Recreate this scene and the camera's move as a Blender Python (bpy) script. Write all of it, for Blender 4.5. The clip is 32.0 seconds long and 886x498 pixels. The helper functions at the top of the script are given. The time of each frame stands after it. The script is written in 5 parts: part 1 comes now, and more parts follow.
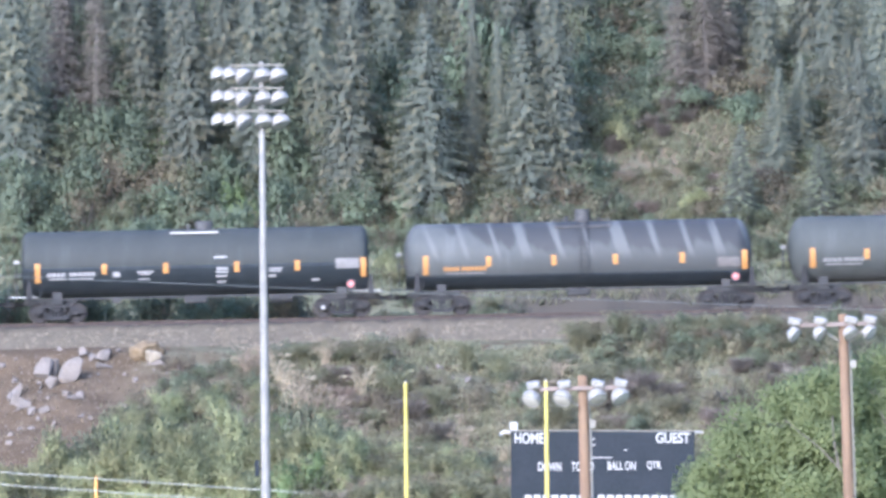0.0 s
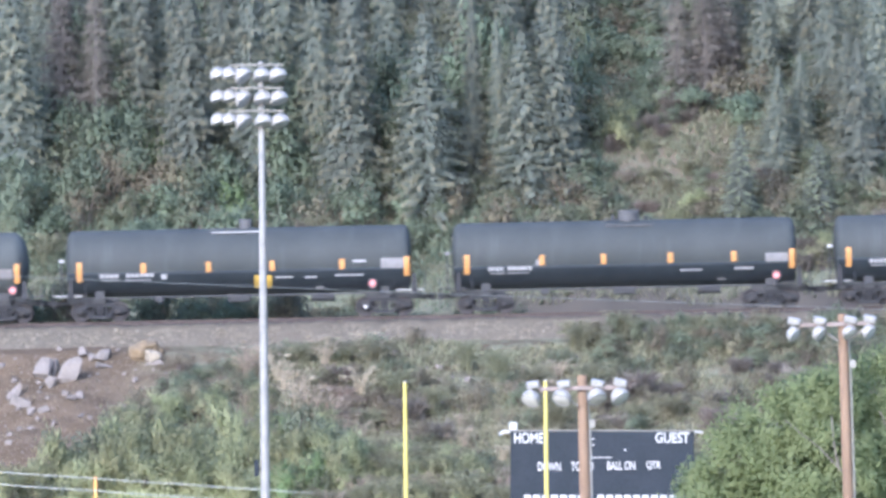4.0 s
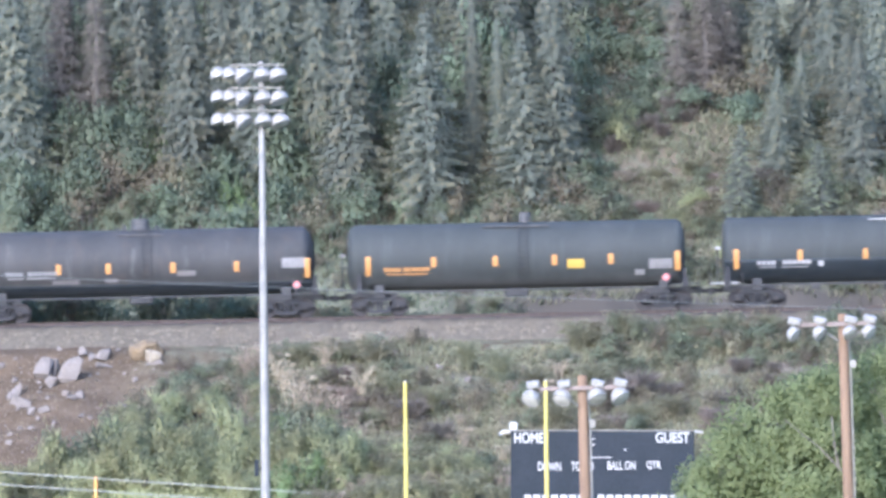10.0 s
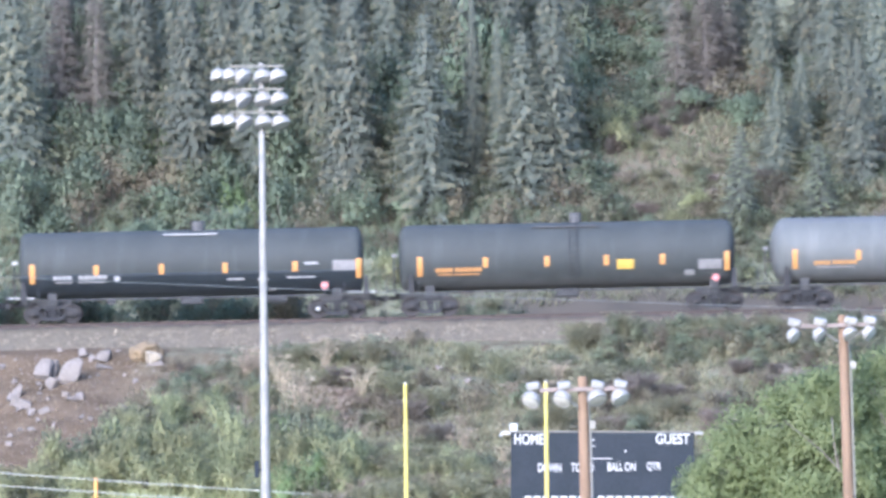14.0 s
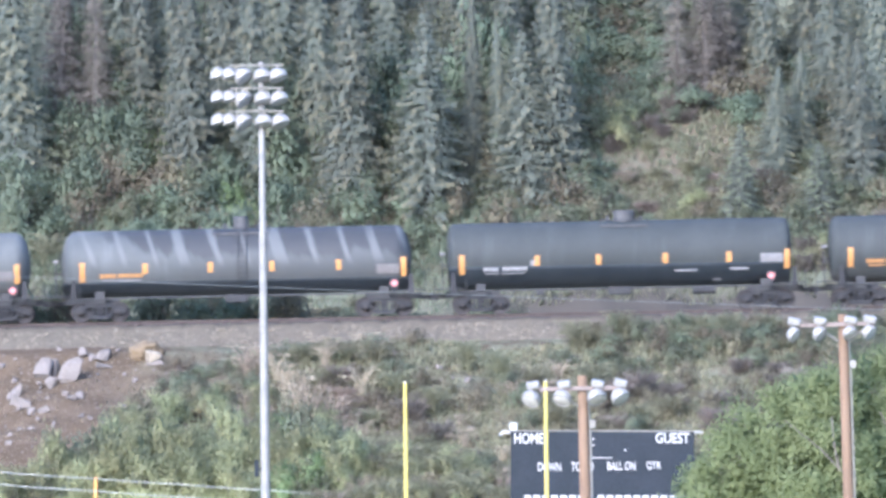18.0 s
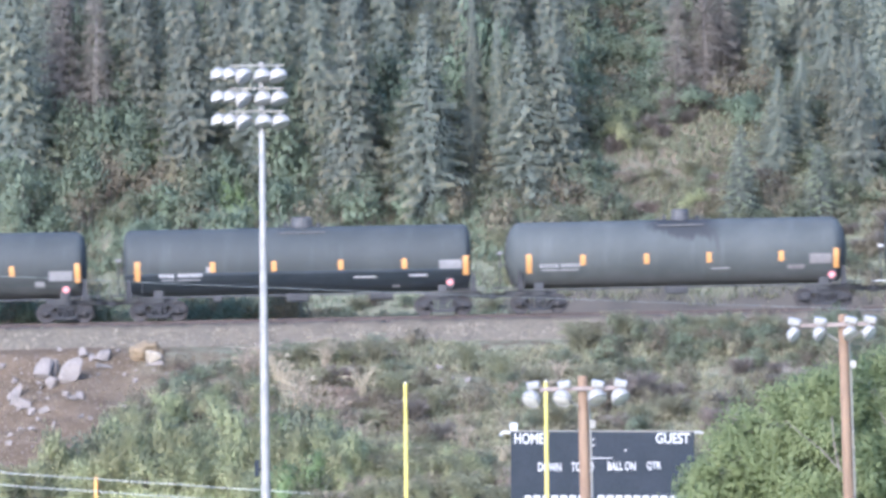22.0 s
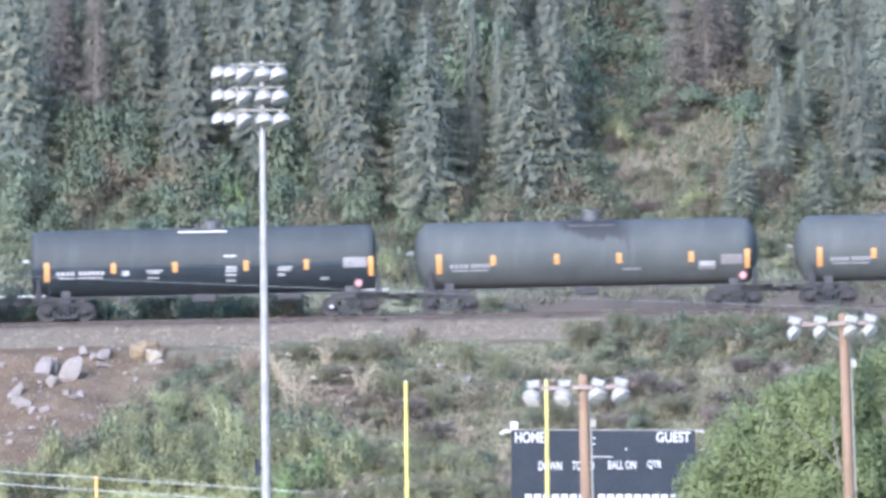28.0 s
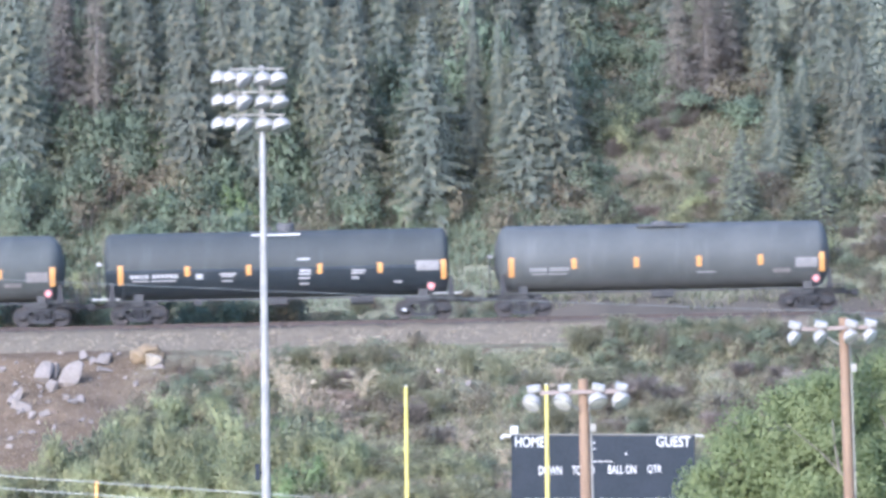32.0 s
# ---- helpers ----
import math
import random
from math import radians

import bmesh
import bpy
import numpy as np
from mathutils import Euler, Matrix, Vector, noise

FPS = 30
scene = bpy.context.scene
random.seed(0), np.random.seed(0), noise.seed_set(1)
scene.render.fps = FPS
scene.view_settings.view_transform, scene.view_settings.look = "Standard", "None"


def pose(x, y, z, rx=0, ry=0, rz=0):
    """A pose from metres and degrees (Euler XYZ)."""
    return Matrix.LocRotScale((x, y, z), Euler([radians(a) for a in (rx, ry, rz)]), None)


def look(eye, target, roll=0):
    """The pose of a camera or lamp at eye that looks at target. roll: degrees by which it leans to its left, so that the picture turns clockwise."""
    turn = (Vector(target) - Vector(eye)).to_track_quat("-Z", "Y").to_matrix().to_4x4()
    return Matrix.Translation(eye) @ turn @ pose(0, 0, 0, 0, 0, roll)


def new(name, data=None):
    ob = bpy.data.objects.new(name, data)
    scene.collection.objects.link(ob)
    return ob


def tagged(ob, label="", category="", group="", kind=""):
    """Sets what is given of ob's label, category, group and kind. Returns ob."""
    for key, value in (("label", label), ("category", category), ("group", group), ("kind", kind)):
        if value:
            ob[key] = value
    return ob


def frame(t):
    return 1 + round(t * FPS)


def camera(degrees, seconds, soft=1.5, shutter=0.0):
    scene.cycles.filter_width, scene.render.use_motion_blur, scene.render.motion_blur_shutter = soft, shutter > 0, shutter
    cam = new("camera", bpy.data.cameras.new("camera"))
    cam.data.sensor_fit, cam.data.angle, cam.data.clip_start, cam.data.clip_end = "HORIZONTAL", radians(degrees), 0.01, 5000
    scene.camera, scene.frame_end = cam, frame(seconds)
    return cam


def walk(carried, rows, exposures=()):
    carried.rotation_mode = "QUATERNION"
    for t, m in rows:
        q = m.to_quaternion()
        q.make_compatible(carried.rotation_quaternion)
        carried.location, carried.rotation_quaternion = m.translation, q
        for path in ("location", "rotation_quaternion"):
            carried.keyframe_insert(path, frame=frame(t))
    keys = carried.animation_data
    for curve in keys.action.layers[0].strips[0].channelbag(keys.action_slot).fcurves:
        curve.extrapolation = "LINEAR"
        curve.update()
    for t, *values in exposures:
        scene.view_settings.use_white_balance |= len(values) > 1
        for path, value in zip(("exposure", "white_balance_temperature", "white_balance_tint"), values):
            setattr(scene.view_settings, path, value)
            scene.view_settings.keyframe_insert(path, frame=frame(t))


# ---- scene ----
# Metres, z up. The camera stands on a rise 16 m over a sports field and looks north through a long lens;
# the railway runs east-west along an embankment 500 m away, with a wooded hillside behind it.

# ---- camera ----
EYE = (0.0, 0.0, 16.0)
cam = camera(4.8, 32.0, soft=3.2, shutter=0.3)
AIM = look(EYE, (0.0, 500.0, 17.04), roll=-0.6)
# seconds, degrees of pan to the left, degrees of tilt upwards: the sway of the tripod
SWAY_A = ((0, 0.0002, -0.0005), (0.5, 0.0020, 0.0013), (1, -0.0030, 0.0021), (1.5, -0.0004, 0.0011), (2, 0.0011, 0.0005),
          (2.5, -0.0012, -0.0002), (3, 0.0007, -0.0002), (3.5, -0.0026, -0.0020), (5.5, -0.0023, 0.0016), (6, -0.0057, -0.0012),
          (6.5, -0.0037, 0.0014), (7, -0.0026, 0.0034), (7.5, -0.0004, 0.0018), (8, 0.0027, 0.0001), (8.5, -0.0031, 0.0002),
          (9, 0.0024, 0.0046), (9.5, -0.0023, -0.0002), (10, -0.0013, -0.0020), (10.5, 0.0005, 0.0042), (11, 0.0008, 0.0021),
          (11.5, -0.0014, 0.0016), (12, -0.0012, -0.0016), (12.5, -0.0024, 0.0013), (13, -0.0037, -0.0002), (13.5, -0.0023, 0.0036),
          (14, -0.0007, 0.0048), (14.5, 0.0030, 0.0012))
SWAY_B = ((16.5, 0.0027, 0.0016), (17, 0.0004, -0.0028), (17.5, -0.0005, 0.0007), (18, -0.0015, 0.0003), (18.5, 0.0033, -0.0002),
          (19, 0.0008, -0.0031), (19.5, -0.0013, -0.0013), (20, -0.0026, 0.0045), (20.5, 0.0023, 0.0012), (21, -0.0034, -0.0012),
          (21.5, 0.0021, -0.0002), (22, -0.0005, 0.0014), (22.5, 0.0021, -0.0021), (23, -0.0031, -0.0035), (23.5, -0.0017, 0.0013),
          (24, 0.0021, -0.0011), (24.5, -0.0012, -0.0012), (25, -0.0016, -0.0006), (25.5, 0.0027, -0.0002), (27.5, -0.0009, -0.0036),
          (28, 0.0024, -0.0049), (28.5, 0.0024, 0.0050), (29, -0.0001, 0.0121), (29.5, -0.0011, 0.0059), (30, 0.0030, 0.0219),
          (30.5, 0.0040, 0.0329), (31, -0.0003, 0.0204), (31.5, 0.0001, 0.0191), (32, 0.0027, 0.0198))


def swayed(pan, tilt):
    turn = pose(0, 0, 0, 0, 0, pan) @ AIM.to_quaternion().to_matrix().to_4x4() @ pose(0, 0, 0, tilt, 0, 0)
    return Matrix.Translation(EYE) @ turn


walk(cam, [(t, swayed(p, q)) for t, p, q in SWAY_A + SWAY_B], exposures=[(0, 2.28, 5400, 18), (10, 2.28, 5400, 18), (13, 2.38, 5400, 18), (32, 2.38, 5400, 18)])

# ---- light: a hazy sky, a veiled sun in the south-west ----
SUN_WAY = Vector((-0.40, -0.80, 0.45)).normalized()
world = bpy.data.worlds.new("world")
scene.world = world
world.use_nodes = True
sky = world.node_tree.nodes.new("ShaderNodeTexSky")
sky.sky_type, sky.sun_disc = "NISHITA", False
sky.sun_elevation = math.asin(SUN_WAY.z)
sky.sun_rotation = math.atan2(SUN_WAY.x, SUN_WAY.y)
sky.air_density, sky.dust_density, sky.ozone_density, sky.altitude = 1.0, 3.0, 1.0, 1000
world.node_tree.nodes["Background"].inputs[1].default_value = 0.125
world.node_tree.links.new(sky.outputs[0], world.node_tree.nodes["Background"].inputs[0])
sun = new("sun", bpy.data.lights.new("sun", "SUN"))
sun.data.energy, sun.data.angle, sun.data.color = 1.35, radians(28), (1.0, 0.96, 0.92)
sun.matrix_world = look((0, 0, 0), -SUN_WAY)

# ---- helpers ----
RNG = np.random.default_rng(7)


def part(name, bm, material, parent, label="", smooth=False):
    """Link a bmesh, or a mesh, as one mesh object under a thing or a part."""
    if isinstance(bm, bmesh.types.BMesh):
        me = bpy.data.meshes.new(name)
        bm.to_mesh(me)
        bm.free()
        me.materials.append(material)
        if smooth:
            for p in me.polygons:
                p.use_smooth = True
    else:
        me = bm
    ob = new(name, me)
    ob.parent = parent
    return tagged(ob, label)


def mesh_of(name, verts, faces, material, smooth=False):
    me = bpy.data.meshes.new(name)
    me.from_pydata([tuple(v) for v in verts], [], [tuple(f) for f in faces])
    me.materials.append(material)
    if smooth:
        for p in me.polygons:
            p.use_smooth = True
    return me


def empty(name, m, label, category, group=""):
    ob = new(name)
    ob.empty_display_size = 0.1
    ob.matrix_basis = m
    return tagged(ob, label, category, group)


def box(bm, x0, x1, y0, y1, z0, z1, bevel=0.0):
    made = bmesh.ops.create_cube(bm, size=1.0, matrix=Matrix.Translation(((x0 + x1) / 2, (y0 + y1) / 2, (z0 + z1) / 2))
                                 @ Matrix.Diagonal((abs(x1 - x0), abs(y1 - y0), abs(z1 - z0), 1)))
    if bevel:
        edges = {e for v in made["verts"] for e in v.link_edges}
        bmesh.ops.bevel(bm, geom=list(edges), offset=bevel, segments=1, affect="EDGES")
    return bm


def rod(bm, a, b, r, r2=None, n=8):
    a, b = Vector(a), Vector(b)
    m = Matrix.Translation((a + b) / 2) @ (b - a).to_track_quat("Z", "Y").to_matrix().to_4x4()
    bmesh.ops.create_cone(bm, cap_ends=True, segments=n, radius1=r, radius2=r if r2 is None else r2, depth=(b - a).length, matrix=m)
    return bm


def lathe(bm, profile, n, m=None):
    """Turn a profile of (radius, height) about z."""
    m = m or Matrix()
    rings = []
    for r, z in profile:
        if r < 1e-5:
            rings.append([bm.verts.new(m @ Vector((0, 0, z)))])
        else:
            rings.append([bm.verts.new(m @ Vector((r * math.cos(2 * math.pi * i / n), r * math.sin(2 * math.pi * i / n), z))) for i in range(n)])
    for a, b in zip(rings, rings[1:]):
        for i in range(n):
            j = (i + 1) % n
            if len(a) == 1 and len(b) > 1:
                bm.faces.new((a[0], b[i], b[j]))
            elif len(b) == 1 and len(a) > 1:
                bm.faces.new((a[i], b[0], a[j]))
            elif len(a) > 1:
                bm.faces.new((a[i], b[i], b[j], a[j]))
    return bm


def prism(bm, outline, y0, y1):
    """A plate whose outline is in x and z, between two values of y."""
    a = [bm.verts.new((x, y0, z)) for x, z in outline]
    b = [bm.verts.new((x, y1, z)) for x, z in outline]
    bm.faces.new(a)
    bm.faces.new(b[::-1])
    for i in range(len(a)):
        j = (i + 1) % len(a)
        bm.faces.new((a[j], a[i], b[i], b[j]))
    return bm


def tube(points, r, n=6):
    """One bent round bar through the points."""
    bm = bmesh.new()
    pts = [Vector(p) for p in points]
    rings = []
    for i, p in enumerate(pts):
        d = (pts[min(i + 1, len(pts) - 1)] - pts[max(i - 1, 0)]).normalized()
        q = d.to_track_quat("Z", "Y").to_matrix()
        rings.append([bm.verts.new(p + q @ Vector((r * math.cos(2 * math.pi * k / n), r * math.sin(2 * math.pi * k / n), 0))) for k in range(n)])
    for a, b in zip(rings, rings[1:]):
        for k in range(n):
            bm.faces.new((a[k], a[(k + 1) % n], b[(k + 1) % n], b[k]))
    bm.faces.new(rings[0][::-1])
    bm.faces.new(rings[-1])
    return bm


# ---- materials ----
def material(name):
    m = bpy.data.materials.new(name)
    m.use_nodes = True
    nt = m.node_tree
    return m, nt, nt.nodes["Principled BSDF"]


def node(nt, kind, **values):
    n = nt.nodes.new("ShaderNode" + kind)
    for k, v in values.items():
        n.inputs[k].default_value = v
    return n


def mixed(nt, fac, a, b):
    n = nt.nodes.new("ShaderNodeMix")
    n.data_type = "RGBA"
    for socket, v in ((n.inputs[0], fac), (n.inputs[6], a), (n.inputs[7], b)):
        if isinstance(v, bpy.types.NodeSocket):
            nt.links.new(v, socket)
        elif isinstance(v, (int, float)):
            socket.default_value = v
        else:
            socket.default_value = (*v, 1)
    return n.outputs[2]


def ramp(nt, value, lo, hi):
    n = nt.nodes.new("ShaderNodeMapRange")
    n.interpolation_type = "SMOOTHSTEP"
    nt.links.new(value, n.inputs[0])
    n.inputs[1].default_value, n.inputs[2].default_value = lo, hi
    return n.outputs[0]


def calc(nt, op, a, b=0.0, c=0.0):
    n = nt.nodes.new("ShaderNodeMath")
    n.operation = op
    for s, v in zip(n.inputs, (a, b, c)):
        if isinstance(v, bpy.types.NodeSocket):
            nt.links.new(v, s)
        else:
            s.default_value = v
    return n.outputs[0]


def grain(nt, scale, detail=4.0, stretch=None, where="Object", rough=0.6):
    tc = nt.nodes.new("ShaderNodeTexCoord")
    src = tc.outputs[where]
    if stretch:
        mp = nt.nodes.new("ShaderNodeMapping")
        mp.inputs["Scale"].default_value = stretch
        nt.links.new(src, mp.inputs[0])
        src = mp.outputs[0]
    n = node(nt, "TexNoise", Scale=scale, Detail=detail, Roughness=rough)
    nt.links.new(src, n.inputs["Vector"])
    return n.outputs["Fac"]


def bumped(nt, bsdf, height, strength, distance):
    b = node(nt, "Bump", Strength=strength, Distance=distance)
    nt.links.new(height, b.inputs["Height"])
    nt.links.new(b.outputs[0], bsdf.inputs["Normal"])


def surface(name, dark, light, scale, rough=0.7, metal=0.0, bump=0.3, dist=0.01, fine=8.0, stain=None, stretch=None, vary=0.0):
    """A worn plain surface: broad patches, fine grain, a little relief, and an optional stain colour."""
    m, nt, b = material(name)
    broad, small = grain(nt, scale, stretch=stretch), grain(nt, scale * fine, 3.0)
    col = mixed(nt, ramp(nt, broad, 0.32, 0.68), dark, light)
    col = mixed(nt, calc(nt, "MULTIPLY", ramp(nt, small, 0.35, 0.7), 0.35), col, [min(1, c * 1.35) for c in light])
    if stain:
        col = mixed(nt, calc(nt, "MULTIPLY", ramp(nt, grain(nt, scale * 2.3, 5.0, stretch), 0.56, 0.74), 0.75), col, stain)
    if vary:
        oi = nt.nodes.new("ShaderNodeObjectInfo")
        hs = nt.nodes.new("ShaderNodeHueSaturation")
        nt.links.new(calc(nt, "MULTIPLY_ADD", oi.outputs["Random"], vary, 1 - vary / 2), hs.inputs["Value"])
        nt.links.new(col, hs.inputs["Color"])
        col = hs.outputs[0]
    nt.links.new(col, b.inputs["Base Color"])
    nt.links.new(calc(nt, "MULTIPLY_ADD", small, 0.25, rough - 0.12), b.inputs["Roughness"])
    b.inputs["Metallic"].default_value = metal
    if bump:
        bumped(nt, b, small, bump, dist)
    return m


def foliage(name, dark, light, pale, through_light=0.3, vary=0.5):
    """Leaves or needles, each of its own shade, with some light coming through."""
    m, nt, b = material(name)
    geo, oi = nt.nodes.new("ShaderNodeNewGeometry"), nt.nodes.new("ShaderNodeObjectInfo")
    col = mixed(nt, geo.outputs["Random Per Island"], dark, light)
    patch = grain(nt, 0.9, 3.0)
    col = mixed(nt, calc(nt, "MULTIPLY", ramp(nt, patch, 0.45, 0.7), 0.6), col, pale)
    hs = nt.nodes.new("ShaderNodeHueSaturation")
    nt.links.new(calc(nt, "MULTIPLY_ADD", oi.outputs["Random"], 0.09 * vary, 0.5 - 0.044 * vary), hs.inputs["Hue"])
    nt.links.new(calc(nt, "MULTIPLY_ADD", oi.outputs["Random"], vary, 1 - vary / 2), hs.inputs["Value"])
    nt.links.new(col, hs.inputs["Color"])
    col = hs.outputs[0]
    nt.links.new(col, b.inputs["Base Color"])
    b.inputs["Roughness"].default_value = 0.75
    b.inputs["Specular IOR Level"].default_value = 0.25
    tr = nt.nodes.new("ShaderNodeBsdfTranslucent")
    nt.links.new(col, tr.inputs[0])
    mx = node(nt, "MixShader", Fac=through_light)
    nt.links.new(b.outputs[0], mx.inputs[1])
    nt.links.new(tr.outputs[0], mx.inputs[2])
    nt.links.new(mx.outputs[0], nt.nodes["Material Output"].inputs[0])
    return m


# spruce in two tones: hazy shade inside, sunlit olive tips, both put into colour
M_SPRUCESHADE = foliage("spruce_needles", (0.214, 0.244, 0.208), (0.238, 0.264, 0.222), (0.254, 0.268, 0.216), 0.58, 0.25)
M_SPRUCELIT = foliage("spruce_lit_tips", (0.280, 0.272, 0.194), (0.310, 0.298, 0.210), (0.334, 0.312, 0.220), 0.58, 0.25)
M_YOUNG = foliage("young_spruce_needles", (0.290, 0.325, 0.205), (0.340, 0.375, 0.235), (0.37, 0.39, 0.245), 0.55, 0.0)
M_DEAD = foliage("dead_needles", (0.172, 0.152, 0.128), (0.214, 0.190, 0.160), (0.235, 0.206, 0.17), 0.45, 0.3)
M_WILLOW = foliage("willow_leaves", (0.340, 0.352, 0.196), (0.400, 0.405, 0.230), (0.420, 0.415, 0.245), 0.62, 0.3)
M_SHRUB = foliage("shrub_leaves", (0.190, 0.216, 0.142), (0.236, 0.260, 0.168), (0.250, 0.260, 0.172), 0.55, 0.4)
M_LUSH = foliage("alder_leaves", (0.196, 0.238, 0.164), (0.230, 0.272, 0.184), (0.246, 0.274, 0.180), 0.58, 0.4)
M_BRIGHT = foliage("fresh_green_leaves", (0.235, 0.310, 0.150), (0.285, 0.365, 0.182), (0.310, 0.375, 0.190), 0.6, 0.2)
M_STRAW = foliage("straw_blades", (0.30, 0.245, 0.185), (0.38, 0.315, 0.24), (0.42, 0.35, 0.275), 0.4)
M_OLIVE = foliage("olive_leaves", (0.228, 0.203, 0.138), (0.272, 0.240, 0.163), (0.296, 0.255, 0.175), 0.5, 0.4)
M_TWIG = foliage("dry_twigs", (0.25, 0.212, 0.175), (0.33, 0.283, 0.235), (0.37, 0.32, 0.265), 0.45)
M_POPLAR = foliage("poplar_leaves", (0.225, 0.268, 0.128), (0.278, 0.320, 0.156), (0.300, 0.334, 0.168), 0.6, 0.0)
M_GRASS = foliage("grass_blades", (0.180, 0.180, 0.116), (0.232, 0.226, 0.146), (0.265, 0.242, 0.166), 0.5, 0.4)
M_HILLGRASS = foliage("hill_grass_blades", (0.148, 0.152, 0.100), (0.195, 0.194, 0.126), (0.225, 0.205, 0.140), 0.45, 0.4)
M_BARK = surface("bark", (0.07, 0.058, 0.05), (0.13, 0.112, 0.10), 3.0, 0.9, bump=0.8, dist=0.03, stretch=(1, 1, 0.25))
M_PALEBARK = surface("pale_bark", (0.13, 0.112, 0.09), (0.20, 0.175, 0.145), 3.0, 0.85, bump=0.5, dist=0.02)
M_DEADWOOD = surface("grey_deadwood", (0.12, 0.112, 0.105), (0.185, 0.172, 0.16), 3.0, 0.9, bump=0.5, dist=0.02)
M_BALLAST = surface("ballast_stone", (0.096, 0.080, 0.056), (0.130, 0.110, 0.078), 2.0, 0.95, bump=1.0, dist=0.05, fine=12, stain=(0.17, 0.135, 0.112))


def track_dirt_shade(m):
    """Oil and brake dust along the middle of the track, with shade under the train painted in."""
    nt = m.node_tree
    b = nt.nodes["Principled BSDF"]
    sep = nt.nodes.new("ShaderNodeSeparateXYZ")
    nt.links.new(nt.nodes.new("ShaderNodeTexCoord").outputs["Object"], sep.inputs[0])
    off = calc(nt, "ABSOLUTE", calc(nt, "SUBTRACT", sep.outputs[1], 500.0))
    edge = calc(nt, "MULTIPLY_ADD", grain(nt, 1.5, 4.0), 0.9, off)
    clean = b.inputs["Base Color"].links[0].from_socket
    nt.links.new(mixed(nt, calc(nt, "MULTIPLY", ramp(nt, edge, 2.4, 1.7), 0.9), clean, (0.040, 0.034, 0.032)), b.inputs["Base Color"])


track_dirt_shade(M_BALLAST)
M_STONE = surface("loose_stone", (0.138, 0.118, 0.084), (0.225, 0.196, 0.150), 3.0, 0.9, bump=0.6, dist=0.02, vary=0.5)
M_ROCK = surface("pale_boulder", (0.108, 0.095, 0.085), (0.156, 0.138, 0.124), 1.2, 0.9, bump=0.7, dist=0.05, stain=(0.17, 0.14, 0.13), vary=0.25)
M_OCHRE = surface("ochre_clay", (0.132, 0.098, 0.058), (0.172, 0.130, 0.080), 2.0, 0.95, bump=0.8, dist=0.04)
M_TIE = surface("tie_wood", (0.045, 0.038, 0.034), (0.09, 0.076, 0.068), 4.0, 0.9, bump=0.6, vary=0.4)
M_RAIL = surface("rail_steel", (0.036, 0.027, 0.023), (0.056, 0.042, 0.036), 3.0, 0.8, metal=0.0, bump=0.2)
M_GALV = surface("galvanized_steel", (0.170, 0.166, 0.155), (0.215, 0.210, 0.196), 1.5, 0.7, metal=0.0, bump=0.1, stain=(0.17, 0.17, 0.172))
M_LAMPSHELL = surface("white_lamp_shell", (0.205, 0.198, 0.182), (0.250, 0.242, 0.224), 4.0, 0.4, bump=0.05, stain=(0.24, 0.24, 0.25))
M_LAMPGLASS = surface("lamp_glass", (0.26, 0.26, 0.30), (0.32, 0.32, 0.36), 3.0, 0.3, bump=0.0)
M_LAMPWHITE = surface("frosted_lamp_glass", (0.38, 0.37, 0.345), (0.45, 0.438, 0.41), 3.0, 0.7, bump=0.0)
M_POLEWOOD = surface("pole_timber", (0.118, 0.075, 0.045), (0.172, 0.114, 0.071), 2.5, 0.85, bump=0.7, dist=0.02, stain=(0.13, 0.085, 0.064), stretch=(1, 1, 0.12))
M_CROSSARM = surface("crossarm_timber", (0.145, 0.116, 0.100), (0.205, 0.168, 0.148), 3.0, 0.85, bump=0.5)
M_YELLOW = surface("yellow_paint", (0.40, 0.335, 0.075), (0.46, 0.39, 0.10), 2.0, 0.5, bump=0.05, stain=(0.48, 0.37, 0.05))
M_BOARD = surface("scoreboard_paint", (0.011, 0.016, 0.022), (0.016, 0.021, 0.029), 0.8, 0.45, bump=0.05)
M_BOARD.node_tree.nodes["Principled BSDF"].inputs["Specular IOR Level"].default_value = 0.2
M_WHITE = surface("white_paint", (0.31, 0.31, 0.305), (0.38, 0.38, 0.375), 3.0, 0.5, bump=0.03)
M_CONDUIT = surface("grey_conduit", (0.155, 0.148, 0.128), (0.205, 0.196, 0.172), 3.0, 0.5, bump=0.05)
M_ORANGE = surface("orange_paint", (0.52, 0.22, 0.05), (0.62, 0.30, 0.08), 3.0, 0.5, bump=0.05)
M_WIRE = surface("pale_wire", (0.27, 0.28, 0.26), (0.36, 0.37, 0.34), 2.0, 0.5, bump=0.0)
M_CABLE = surface("grey_cable", (0.10, 0.115, 0.115), (0.14, 0.155, 0.155), 2.0, 0.5, bump=0.0)


